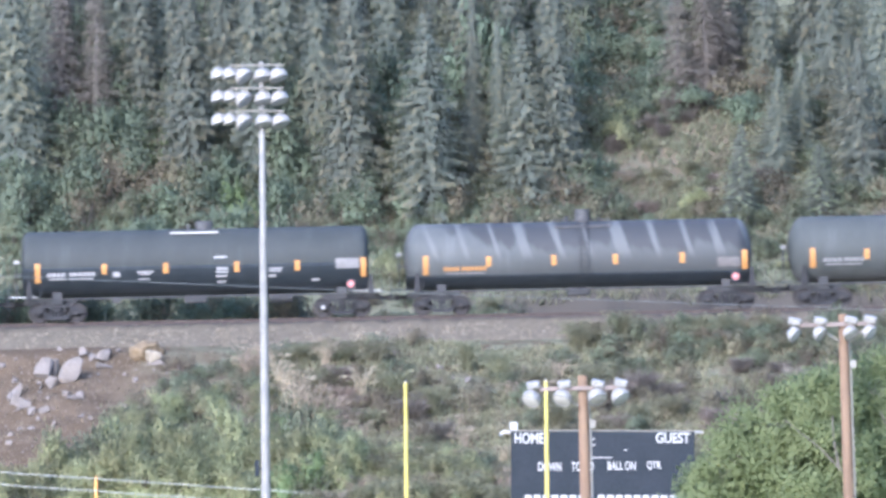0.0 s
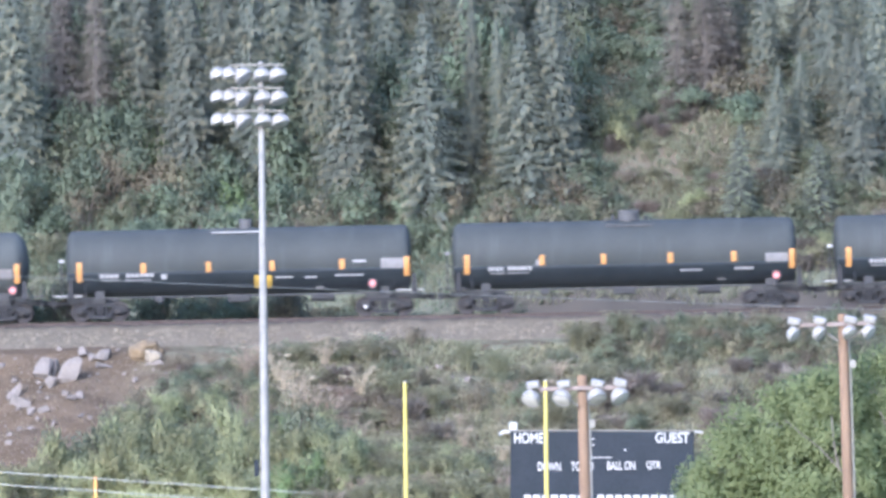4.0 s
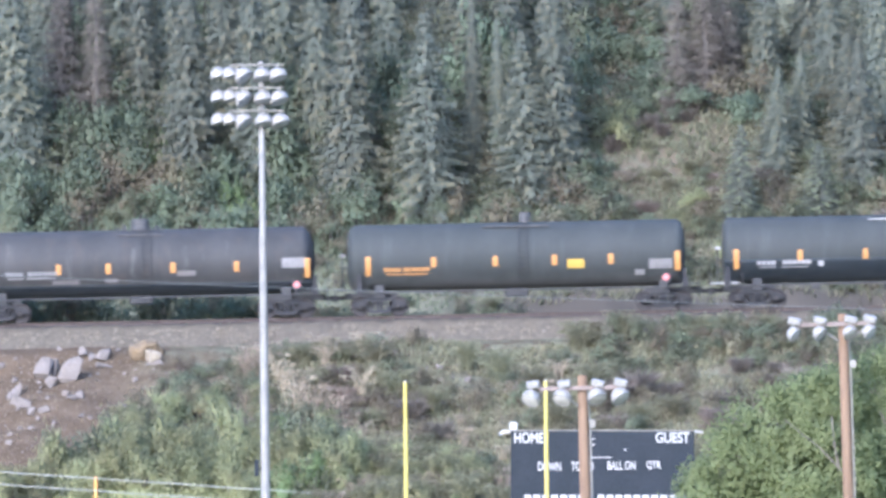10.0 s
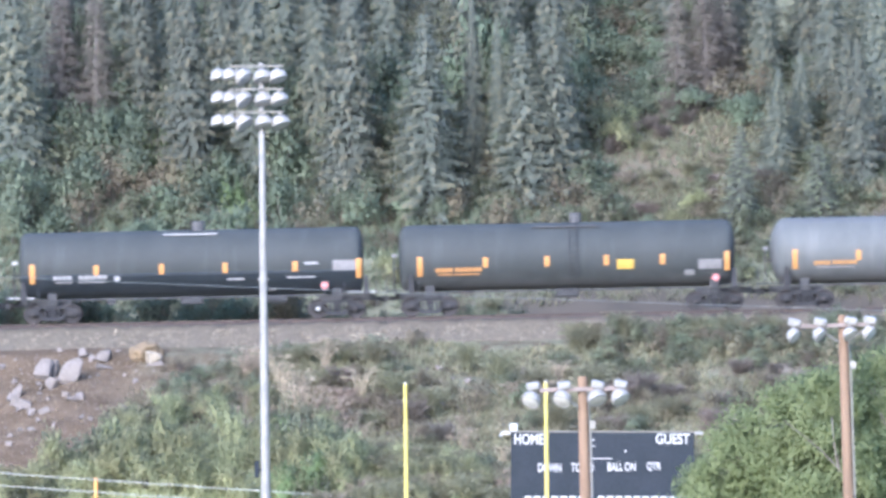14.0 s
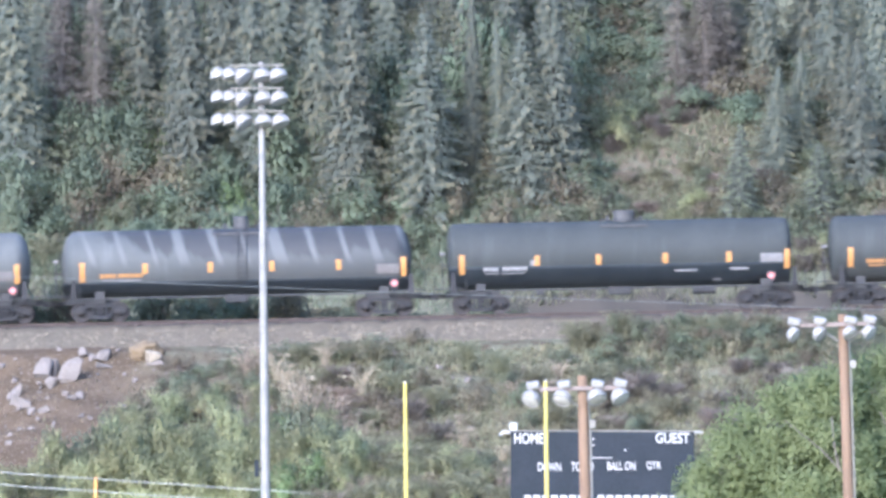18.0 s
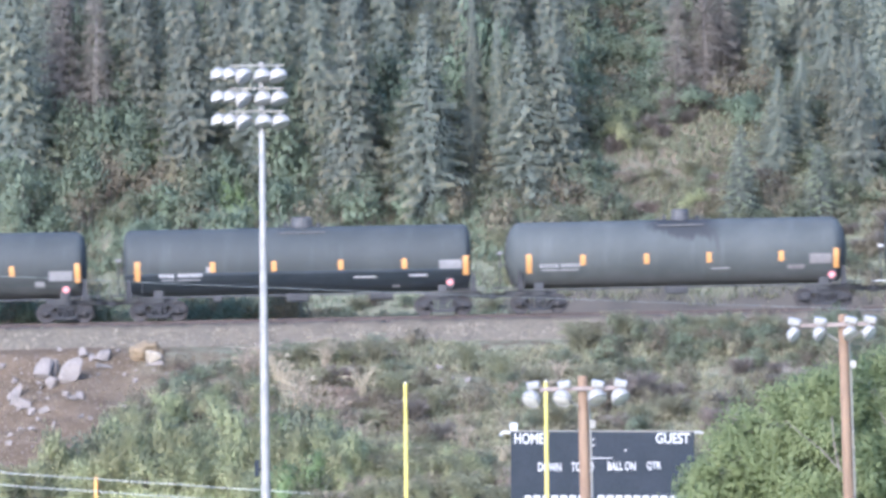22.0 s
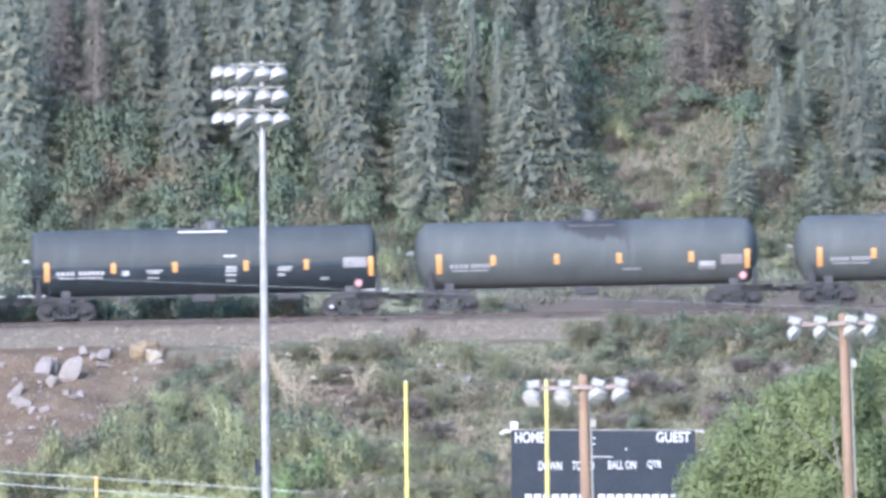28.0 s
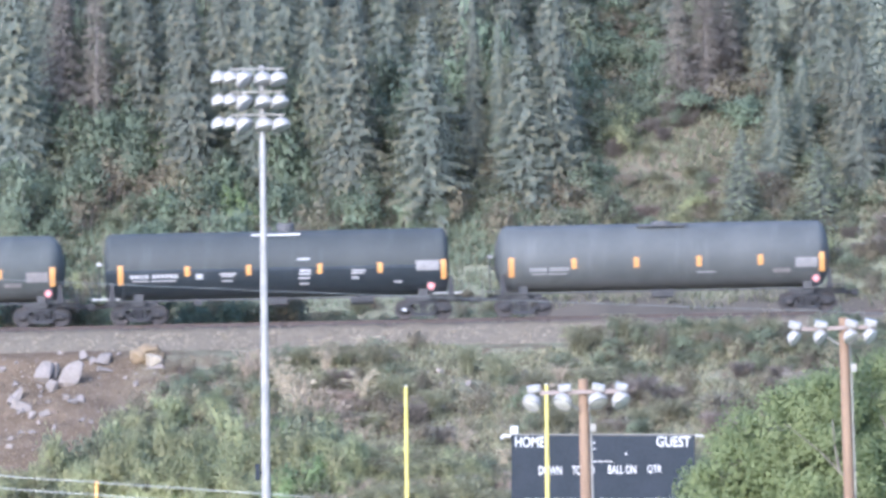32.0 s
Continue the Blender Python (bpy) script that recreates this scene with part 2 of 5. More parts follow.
def earth(name):
    """Ground: mown field, a stony brown bank with grass, a grassy and earthy hillside."""
    m, nt, b = material(name)
    broad, mid, small = grain(nt, 0.12, 5.0), grain(nt, 0.8, 5.0), grain(nt, 6.0, 5.0)
    soil = mixed(nt, ramp(nt, mid, 0.35, 0.65), (0.088, 0.065, 0.043), (0.126, 0.095, 0.065))
    soil = mixed(nt, calc(nt, "MULTIPLY", ramp(nt, small, 0.55, 0.72), 0.7), soil, (0.25, 0.215, 0.195))
    grass = mixed(nt, ramp(nt, mid, 0.35, 0.65), (0.120, 0.132, 0.090), (0.160, 0.164, 0.112))
    grass = mixed(nt, calc(nt, "MULTIPLY", ramp(nt, small, 0.45, 0.7), 0.5), grass, (0.175, 0.160, 0.11))
    sep = nt.nodes.new("ShaderNodeSeparateXYZ")
    nt.links.new(nt.nodes.new("ShaderNodeTexCoord").outputs["Object"], sep.inputs[0])
    # the eastern part of the bank is overgrown, the western end is bare soil
    grown = ramp(nt, calc(nt, "ADD", sep.outputs[0], calc(nt, "MULTIPLY", broad, 10.0)), -11.0, -2.0)
    far = ramp(nt, sep.outputs[1], 503.0, 507.0)
    near = ramp(nt, sep.outputs[1], 466.0, 460.0)
    bank = mixed(nt, calc(nt, "MULTIPLY", grown, ramp(nt, mid, 0.30, 0.62)), soil, grass)
    hill = mixed(nt, calc(nt, "MULTIPLY", ramp(nt, broad, 0.46, 0.68), 0.6), grass, soil)
    clear = calc(nt, "MULTIPLY", calc(nt, "MULTIPLY", ramp(nt, sep.outputs[0], 7.0, 9.5), ramp(nt, sep.outputs[0], 16.5, 14.5)),
                 calc(nt, "MULTIPLY", ramp(nt, sep.outputs[1], 518.5, 520.5), ramp(nt, calc(nt, "MULTIPLY_ADD", sep.outputs[0], -0.67, sep.outputs[1]), 521.0, 519.0)))
    hill = mixed(nt, calc(nt, "MULTIPLY", clear, ramp(nt, mid, 0.25, 0.5)), hill, (0.128, 0.108, 0.076))
    lane = calc(nt, "MULTIPLY", ramp(nt, calc(nt, "ADD", sep.outputs[1], mid), 515.6, 514.2), ramp(nt, calc(nt, "ADD", sep.outputs[0], calc(nt, "MULTIPLY", broad, 8.0)), 0.0, 10.0))
    hill = mixed(nt, lane, hill, (0.088, 0.077, 0.062))
    col = mixed(nt, far, bank, hill)
    col = mixed(nt, near, col, (0.100, 0.118, 0.058))
    nt.links.new(col, b.inputs["Base Color"])
    b.inputs["Roughness"].default_value = 0.95
    b.inputs["Specular IOR Level"].default_value = 0.1
    bumped(nt, b, small, 0.8, 0.12)
    return m


M_EARTH = earth("earth")

# ---- ground ----
PROFILE = ((-5000, 0), (459, 0), (463, 0.35), (493.6, 12.45), (495.4, 12.72), (505.5, 12.85), (508.5, 12.6), (512, 13.5),
           (570, 48.5), (700, 112), (1500, 330), (6000, 420))
P_Y, P_Z = [p[0] for p in PROFILE], [p[1] for p in PROFILE]
GRADE = 0.0098


def ground_z(x, y):
    z = float(np.interp(y, P_Y, P_Z))
    rise = min(1.0, max(0.0, (y - 460) / 30))
    z += rise * GRADE * max(-60.0, min(60.0, x))
    if y < 459 or y > 900:
        return z
    rough = min(1.0, (y - 459) / 6) if y < 494 else (0.12 if y < 507 else min(1.0, 0.12 + (y - 507) / 6))
    n = noise.noise((x * 0.16, y * 0.16, 3.1)) * 0.75 + noise.noise((x * 0.5, y * 0.5, 8.7)) * 0.30 + noise.noise((x * 1.7, y * 1.7, 1.2)) * 0.10
    return z + rough * n


def build_ground():
    xs = [-6000, -3000, -1200, -500, -250, -120, -70, -45] + [-32 + 0.4 * i for i in range(161)] + [45, 70, 120, 250, 500, 1200, 3000, 6000]
    ys = [-3000, -1000, -300, 0, 150, 300, 400, 440, 452, 457] + [459 + 0.45 * i for i in range(225)] + [565, 575, 590, 620, 660, 700, 800, 1000, 1500, 2500, 4000, 6000]
    verts = [(x, y, ground_z(x, y)) for y in ys for x in xs]
    w = len(xs)
    faces = [(j * w + i, j * w + i + 1, (j + 1) * w + i + 1, (j + 1) * w + i) for j in range(len(ys) - 1) for i in range(w - 1)]
    ob = new("ground", mesh_of("ground", verts, faces, M_EARTH, True))
    tagged(ob, "sports field, brown stony bank and grassy wooded hillside", "ground", kind="structure")


build_ground()

# ---- railway: ballast, ties, rails ----
RAIL_Z = 13.92
TRACK_Y = 500.0
TILT = -math.degrees(math.atan(GRADE))


def rail_z(x):
    return RAIL_Z + GRADE * x


def on_track(x, dy=0.0, dz=0.0):
    return pose(x, TRACK_Y + dy, rail_z(x) + dz, 0, TILT, 0)


def build_track():
    rows = ((-4.7, -1.30), (-4.0, -1.02), (-2.1, -0.36), (-1.42, -0.19), (-1.2, -0.185), (1.2, -0.185), (1.42, -0.19), (2.1, -0.36), (4.2, -1.2), (4.8, -1.5))
    xs = [-700, -200, -80, -40] + [-26 + 0.25 * i for i in range(209)] + [40, 80, 200, 700]
    verts = []
    for dy, dz in rows:
        for x in xs:
            k = 0.10 if abs(x) < 30 else 0
            verts.append((x, TRACK_Y + dy + k * noise.noise((x * 0.9, dy * 2, 0)) * 2, rail_z(x) + dz + k * noise.noise((x * 1.3, dy, 5))))
    w = len(xs)
    faces = [(j * w + i, j * w + i + 1, (j + 1) * w + i + 1, (j + 1) * w + i) for j in range(len(rows) - 1) for i in range(w - 1)]
    bed = new("ballast_bed", mesh_of("ballast_bed", verts, faces, M_BALLAST, True))
    tagged(bed, "grey crushed-stone ballast bed on top of the bank", "ballast", kind="structure")
    # loose stones on the shoulder
    n = 5600
    x = RNG.uniform(-24, 24, n)
    dy = RNG.uniform(-4.9, -2.25, n)
    dz = np.interp(dy, [-4.9, -4.7, -4.0, -2.1, -1.6], [-1.35, -1.30, -1.02, -0.36, -0.25])
    r = 0.025 + 0.085 * RNG.random(n) ** 6
    base = np.array([(1, 0, 0), (0, 1, 0), (-1, 0, 0), (0, -1, 0), (0, 0, 0.8), (0, 0, -0.8)])
    tris = np.array([(0, 1, 4), (1, 2, 4), (2, 3, 4), (3, 0, 4), (1, 0, 5), (2, 1, 5), (3, 2, 5), (0, 3, 5)])
    verts = []
    for i in range(n):
        q = Euler(RNG.uniform(0, 6.28, 3)).to_matrix()
        k = RNG.uniform(0.7, 1.3, 3)
        for v in base:
            p = q @ Vector(v * k * r[i])
            verts.append((x[i] + p.x, TRACK_Y + dy[i] + p.y, rail_z(x[i]) + dz[i] + p.z))
    faces = [tuple(t + 6 * i) for i in range(n) for t in tris]
    ob = new("loose_stones", mesh_of("loose_stones", verts, faces, M_STONE))
    tagged(ob, "loose pale stones scattered on the ballast shoulder", "stones", kind="stuff")
    # rails
    outline = ((-0.075, -0.17), (0.075, -0.17), (0.075, -0.155), (0.012, -0.13), (0.012, -0.045), (0.036, -0.035), (0.036, 0), (-0.036, 0),
               (-0.036, -0.035), (-0.012, -0.045), (-0.012, -0.13), (-0.075, -0.155))
    for side in (-0.755, 0.755):
        xs = [-700, 700]
        verts = [(xx, TRACK_Y + side + a, rail_z(xx) + b) for xx in xs for a, b in outline]
        k = len(outline)
        faces = [(i, (i + 1) % k, k + (i + 1) % k, k + i) for i in range(k)]
        ob = new("rail", mesh_of("rail", verts, faces, M_RAIL))
        tagged(ob, "rusty brown steel rail spiked to wooden ties", "rail", "rails of the track", "structure")
    bed_ties = new("railway_ties")
    tagged(bed_ties, "dark weathered wooden railway ties half sunk in ballast", "ties", kind="structure")
    me = bpy.data.meshes.new("tie")
    bm = box(bmesh.new(), -0.115, 0.115, -1.3, 1.3, -0.33, -0.172, 0.012)
    bm.to_mesh(me)
    bm.free()
    me.materials.append(M_TIE)
    for i in range(-46, 47):
        ob = part("tie", me, M_TIE, bed_ties)
        ob.matrix_basis = on_track(i * 0.52, RNG.uniform(-0.05, 0.05)) @ pose(0, 0, 0, 0, 0, RNG.uniform(-1, 1))


build_track()

# ---- plants ----
def leaf_cards(base, axis, side, length, width):
    """Small pointed leaves: a root, two shoulders and a tip each."""
    mid = base + axis * (length * 0.45)[:, None]
    v = np.stack([base, mid - side * (width / 2)[:, None], base + axis * length[:, None], mid + side * (width / 2)[:, None]], 1)
    return v.reshape(-1, 3)


def quads(n):
    k = np.arange(n)[:, None] * 4
    return (k + np.arange(4)[None]).tolist()


def unit(v):
    return v / np.maximum(np.linalg.norm(v, axis=1), 1e-6)[:, None]


def facing(rng, ax, target, loose):
    """The width direction of leaves along ax whose faces turn roughly towards target."""
    return unit(np.cross(ax, unit(target) + rng.normal(0, loose, ax.shape)))


def card_mesh(name, base, ax, side, length, width, soft, mats, slot=None):
    """Leaves as one mesh. soft: the direction in which the clump round each leaf swells, which its shading follows."""
    turn = np.where((np.cross(ax, side) * soft).sum(1) < 0, -1.0, 1.0)
    n = len(base)
    me = bpy.data.meshes.new(name)
    me.from_pydata(leaf_cards(base, ax, side * turn[:, None], length, width).tolist(), [], quads(n), shade_flat=False)
    for m in mats:
        me.materials.append(m)
    if slot is not None:
        me.polygons.foreach_set("material_index", slot.astype(np.int32))
    me.normals_split_custom_set_from_vertices(np.repeat(unit(soft), 4, 0).tolist())
    return me


def trunk_mesh(name, height, r, mat, bend=0.1, seed=0):
    rng = np.random.default_rng(seed)
    bm = bmesh.new()
    p = Vector((0, 0, -0.5))
    n = 6
    for i in range(n):
        q = Vector((rng.normal(0, bend), rng.normal(0, bend), (i + 1) / n * height)) if i < n - 1 else Vector((0, 0, height))
        rod(bm, p, q, r * (1 - 0.95 * i / n), r * (1 - 0.95 * (i + 1) / n), 7)
        p = q
    me = bpy.data.meshes.new(name)
    bm.to_mesh(me)
    bm.free()
    me.materials.append(mat)
    return me


def spruce_crown(height, radius, seed, mats, bare=0.06, thin=1.0, step=1.0, slim=1.0, ragged=0.0):
    """Whorls of drooping boughs: flat fronds of twigs, pale at their tips, with more twigs hanging below."""
    rng = np.random.default_rng(seed)
    up = np.array((0, 0, 1.0))
    rows = []
    h = height * bare
    while h < height * 0.985:
        rel = 1 - h / height
        reach = 1.28 * radius * min(1.0, rel ** 0.78 * 1.04) * rng.uniform(0.78, 1.08) + 0.10
        count = int(rng.integers(8, 12))
        turn = rng.uniform(0, 2 * math.pi)
        for k in range(count):
            if rng.random() > thin:
                continue
            a = turn + 2 * math.pi * (k + rng.uniform(-0.3, 0.3)) / count
            R = reach * rng.uniform(0.72 - ragged, 1.14)
            out = np.array((math.cos(a), math.sin(a), 0))
            lat = np.array((-out[1], out[0], 0))
            droop = rng.uniform(0.16, 0.46) * (0.45 + rel)
            m = max(4, int(R / (0.066 * step)))
            s = (np.arange(m) + rng.random(m)) / m
            pts = out[None] * (R * s)[:, None]
            pts[:, 2] = h + rng.normal(0, 0.05) + 0.10 * R - droop * R * s ** 1.2 + 0.14 * R * s ** 4 + rng.normal(0, 0.03, m)
            wide = (0.11 + 0.15 * min(1.2, R) * (1 - np.abs(2 * s - 0.8)).clip(0.1, 1)) * (1 + 0.4 * (step - 1))
            tip = rng.normal(0, 0.12)
            for sgn in (-1, 1):
                ax = unit(out[None] * rng.uniform(0.45, 1.0, (m, 1)) + lat[None] * sgn * rng.uniform(0.3, 1.0, (m, 1)) - up[None] * rng.uniform(0.1, 0.6, (m, 1)))
                ln = wide * rng.uniform(0.75, 1.25, m)
                soft = out * 0.62 + up * 0.66 + lat * sgn * 0.2 + rng.normal(0, 0.09, (m, 3))
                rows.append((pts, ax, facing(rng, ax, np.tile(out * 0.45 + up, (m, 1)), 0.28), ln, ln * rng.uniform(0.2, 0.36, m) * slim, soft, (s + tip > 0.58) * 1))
            ax = unit(out[None] * rng.uniform(0.0, 0.5, (m, 1)) + lat[None] * rng.uniform(-0.4, 0.4, (m, 1)) - up[None])
            ln = rng.uniform(0.14, 0.30, m) * (0.6 + 0.5 * min(1, R))
            rows.append((pts, ax, facing(rng, ax, np.tile(out, (m, 1)), 0.3), ln, ln * rng.uniform(0.2, 0.36, m) * slim,
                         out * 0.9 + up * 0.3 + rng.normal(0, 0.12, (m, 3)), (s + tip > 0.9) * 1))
        # the curtain of twigs behind the boughs
        m = int(16 + 115 * reach / step)
        a = rng.uniform(0, 2 * math.pi, m)
        out = np.stack([np.cos(a), np.sin(a), np.zeros(m)], 1)
        pts = out * (reach * rng.uniform(0.35, 0.68, m))[:, None] * thin
        pts[:, 2] = h - 0.12 * reach + rng.uniform(-0.2, 0.2, m)
        ax = unit(out * 0.3 - up + rng.normal(0, 0.3, (m, 3)))
        ln = rng.uniform(0.14, 0.27, m) * (0.7 + 0.3 * step)
        rows.append((pts, ax, facing(rng, ax, out, 0.3), ln, ln * rng.uniform(0.22, 0.38, m) * slim, out * 0.8 + up * 0.45 + rng.normal(0, 0.1, (m, 3)), np.zeros(m)))
        h += rng.uniform(0.24, 0.38) * step
    m = 16
    top = np.zeros((m, 3))
    top[:, 2] = np.linspace(height * 0.93, height, m)
    ax = unit(rng.normal(0, 0.4, (m, 3)) + up * 0.8)
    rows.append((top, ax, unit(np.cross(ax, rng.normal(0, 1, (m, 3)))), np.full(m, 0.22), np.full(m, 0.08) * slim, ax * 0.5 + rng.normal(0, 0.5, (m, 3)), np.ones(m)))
    B, A, Sd, Ln, Wd, N, K = (np.concatenate(q) for q in zip(*rows))
    return card_mesh("crown", B, A, Sd, Ln, Wd, N, mats, K)


SPRUCE_H = 10.0
NEEDLES = (M_SPRUCESHADE, M_SPRUCELIT)
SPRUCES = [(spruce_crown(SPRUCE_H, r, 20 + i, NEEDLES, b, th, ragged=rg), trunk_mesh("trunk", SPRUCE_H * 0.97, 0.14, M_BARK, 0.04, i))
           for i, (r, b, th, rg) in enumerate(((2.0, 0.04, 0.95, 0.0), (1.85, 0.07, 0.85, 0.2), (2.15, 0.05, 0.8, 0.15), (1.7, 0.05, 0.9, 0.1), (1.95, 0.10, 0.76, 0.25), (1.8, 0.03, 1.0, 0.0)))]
FAR_SPRUCES = [(spruce_crown(SPRUCE_H, 1.9, 60 + i, NEEDLES, 0.05, 0.9, 2.6, 1.5), trunk_mesh("trunk", SPRUCE_H * 0.97, 0.14, M_BARK, 0.04, i)) for i in range(2)]
YOUNG = [(spruce_crown(SPRUCE_H, 2.1, 40 + i, (M_SPRUCESHADE, M_YOUNG), 0.03, 1.0, 1.3, 1.0), trunk_mesh("trunk", SPRUCE_H * 0.96, 0.14, M_BARK, 0.04, 30 + i)) for i in range(2)]
DEADS = [(spruce_crown(SPRUCE_H, 1.75, 50 + i, (M_DEAD, M_DEAD), 0.10, 0.8, 1.0, 0.42, 0.35), trunk_mesh("trunk", SPRUCE_H * 0.98, 0.11, M_DEADWOOD, 0.05, 9 + i)) for i in range(2)]


def plant_spruce(kinds, i, x, y, h, r, label, group):
    crown, trunk = kinds[i % len(kinds)]
    sink = 0.25
    tree = empty("spruce_tree", pose(x, y, ground_z(x, y) - sink, RNG.uniform(-1.5, 1.5), RNG.uniform(-1.5, 1.5), RNG.uniform(0, 360)), label, "tree", group)
    tree.scale = (r / 1.95, r / 1.95, (h + sink) / SPRUCE_H)
    part("trunk", trunk, None, tree)
    part("crown", crown, None, tree)


# x, y, height, crown radius
SPRUCE_FRONT = ((-21.2, 523.8, 10.9, 2.5), (-12.5, 523.1, 10.6, 2.35), (-9.3, 523.9, 11.5, 2.1),
                (-4.7, 522.6, 11.6, 2.5), (-0.7, 521.2, 10.0, 2.65), (1.6, 524.5, 9.0, 1.15), (2.9, 524.3, 8.2, 1.1),
                (4.1, 522.3, 8.6, 2.3), (5.7, 523.2, 11.0, 2.2), (20.8, 521.9, 7.5, 1.8))
SPRUCE_FILL = ((-2.6, 529.2, 9.6, 1.7), (1.3, 530.4, 9.2, 1.7), (3.3, 530.8, 9.0, 1.6), (-8.1, 531.0, 9.6, 1.7), (-13.6, 530.2, 9.4, 1.7), (-4.4, 532.6, 9.0, 1.7),
               (-19.8, 530.4, 9.2, 1.7), (0.0, 533.6, 8.6, 1.7), (5.2, 533.2, 8.4, 1.5), (-9.6, 534.0, 8.8, 1.7), (-6.4, 534.8, 8.8, 1.7), (2.5, 535.4, 8.4, 1.7))
SPRUCE_BACK = ((-15.0, 528.3, 9.6, 1.8), (-6.2, 526.2, 11.2, 1.6),
                (16.6, 523.9, 5.5, 1.4),
               (17.9, 525.8, 4.9, 1.3), (20.2, 526.2, 5.3, 1.5), (21.9, 526.6, 8.4, 1.9), (19.5, 529.1, 7.6, 1.7), (16.2, 531.1, 7.7, 1.6),
               (14.6, 535.6, 6.0, 1.6), (11.5, 536.7, 6.3, 1.6), (9.2, 537.2, 6.3, 1.7), (21.6, 531.4, 7.9, 1.8))
SPRUCE_HIGH = ((-10.9, 530.5, 9.6, 1.6), (-18.6, 533.3, 8.8, 1.8), (-21.6, 531.5, 9.4, 1.7),
               (18.5, 533.0, 7.7, 1.7), (-16.1, 534.2, 8.6, 1.8))
SPRUCE_DEAD = ((-18.9, 527.4, 8.6, 2.4), (-17.2, 527.0, 8.8, 2.1), (13.2, 530.2, 6.4, 2.4), (11.9, 529.6, 6.0, 2.0), (14.1, 531.2, 6.2, 2.2))
for i, row in enumerate(SPRUCE_FRONT + SPRUCE_BACK + SPRUCE_HIGH + SPRUCE_FILL):
    plant_spruce(SPRUCES, i * 5 + i // 6, *row, "dark green spruce tree with drooping boughs on the hillside", "spruces on the hillside")
for i, row in enumerate(((14.6, 519.2, 5.0, 1.3), (18.6, 519.6, 3.8, 1.35))):
    plant_spruce(YOUNG, i, *row, "young bright green spruce at the foot of the slope", "young spruces")
for i, row in enumerate(SPRUCE_DEAD):
    plant_spruce(DEADS, i, *row, "dead spruce with bare grey-brown twigs on the hillside", "dead spruces")
for i in range(84):  # the wood goes on up the hill
    x, y = RNG.uniform(-30, 30), RNG.uniform(537, 556)
    if 7.0 < x < 12.5 and y < 543:
        y += 7
    plant_spruce(FAR_SPRUCES, i, x, y, RNG.uniform(8, 11), RNG.uniform(1.6, 2.1), "dark green spruce tree higher up the wooded hillside", "spruces on the hillside")


def shrub_mesh(seed, mat, leaves, leaf, blobs=9, upright=0.4, slim=(0.35, 0.7)):
    """A bush one metre high and wide: clumps of leaves at the ends of its stems."""
    rng = np.random.default_rng(seed)
    c = rng.normal(0, 0.27, (blobs, 3))
    c[:, 2] = rng.uniform(0.15, 0.82, blobs)
    c[:, :2] *= (1.15 - 0.55 * c[:, 2:3])
    k = rng.integers(0, blobs, leaves)
    base = c[k] + rng.normal(0, 0.105, (leaves, 3))
    base[:, 2] = np.abs(base[:, 2])
    ax = unit(rng.normal(0, 1, (leaves, 3)) + np.array((0, 0, upright)))
    soft = unit(base - np.array((0, 0, 0.1))) * 0.7 + unit(base - c[k]) * 0.45 + np.array((0, 0, 0.35)) + rng.normal(0, 0.12, (leaves, 3))
    side = facing(rng, ax, soft, 0.35)
    ln = rng.uniform(0.6, 1.4, leaves) * leaf
    return card_mesh("foliage", base, ax, side, ln, ln * rng.uniform(*slim, leaves), soft, (mat,)), c


def stems_mesh(c, seed, mat, r=0.012):
    bm = bmesh.new()
    rng = np.random.default_rng(seed)
    for p in c:
        a = Vector((rng.normal(0, 0.05), rng.normal(0, 0.05), -0.15))
        b = Vector((p[0] * 0.5, p[1] * 0.5, p[2] * 0.55))
        rod(bm, a, b, r, r * 0.8, 5)
        rod(bm, b, p, r * 0.8, r * 0.4, 5)
    me = bpy.data.meshes.new("stem")
    bm.to_mesh(me)
    bm.free()
    me.materials.append(mat)
    return me


def straw_mesh(seed, mat, n=46, wide=1.0):
    """A clump of dry grass: stems that rise, arch over and hang."""
    rng = np.random.default_rng(seed)
    base, ax, ln = [], [], []
    for i in range(n):
        a, out, h = rng.uniform(0, 2 * math.pi), rng.uniform(0.25, 0.75), rng.uniform(0.55, 1.05)
        o = rng.normal(0, 0.09, 2)
        pts = [np.array((o[0] + out * u ** 1.6 * math.cos(a), o[1] + out * u ** 1.6 * math.sin(a), h * (1.75 * u - 1.0 * u * u) / 0.766)) for u in (0, 0.25, 0.5, 0.75, 1.0)]
        for p, q in zip(pts, pts[1:]):
            base.append(p)
            ax.append((q - p) / np.linalg.norm(q - p))
            ln.append(np.linalg.norm(q - p) * 1.15)
    base, ax, ln = np.array(base), np.array(ax), np.array(ln)
    side = unit(np.cross(ax, rng.normal(0, 1, ax.shape)))
    return mesh_of("foliage", leaf_cards(base, ax, side, ln, rng.uniform(0.02, 0.045, len(ln)) * wide), quads(len(ln)), mat)


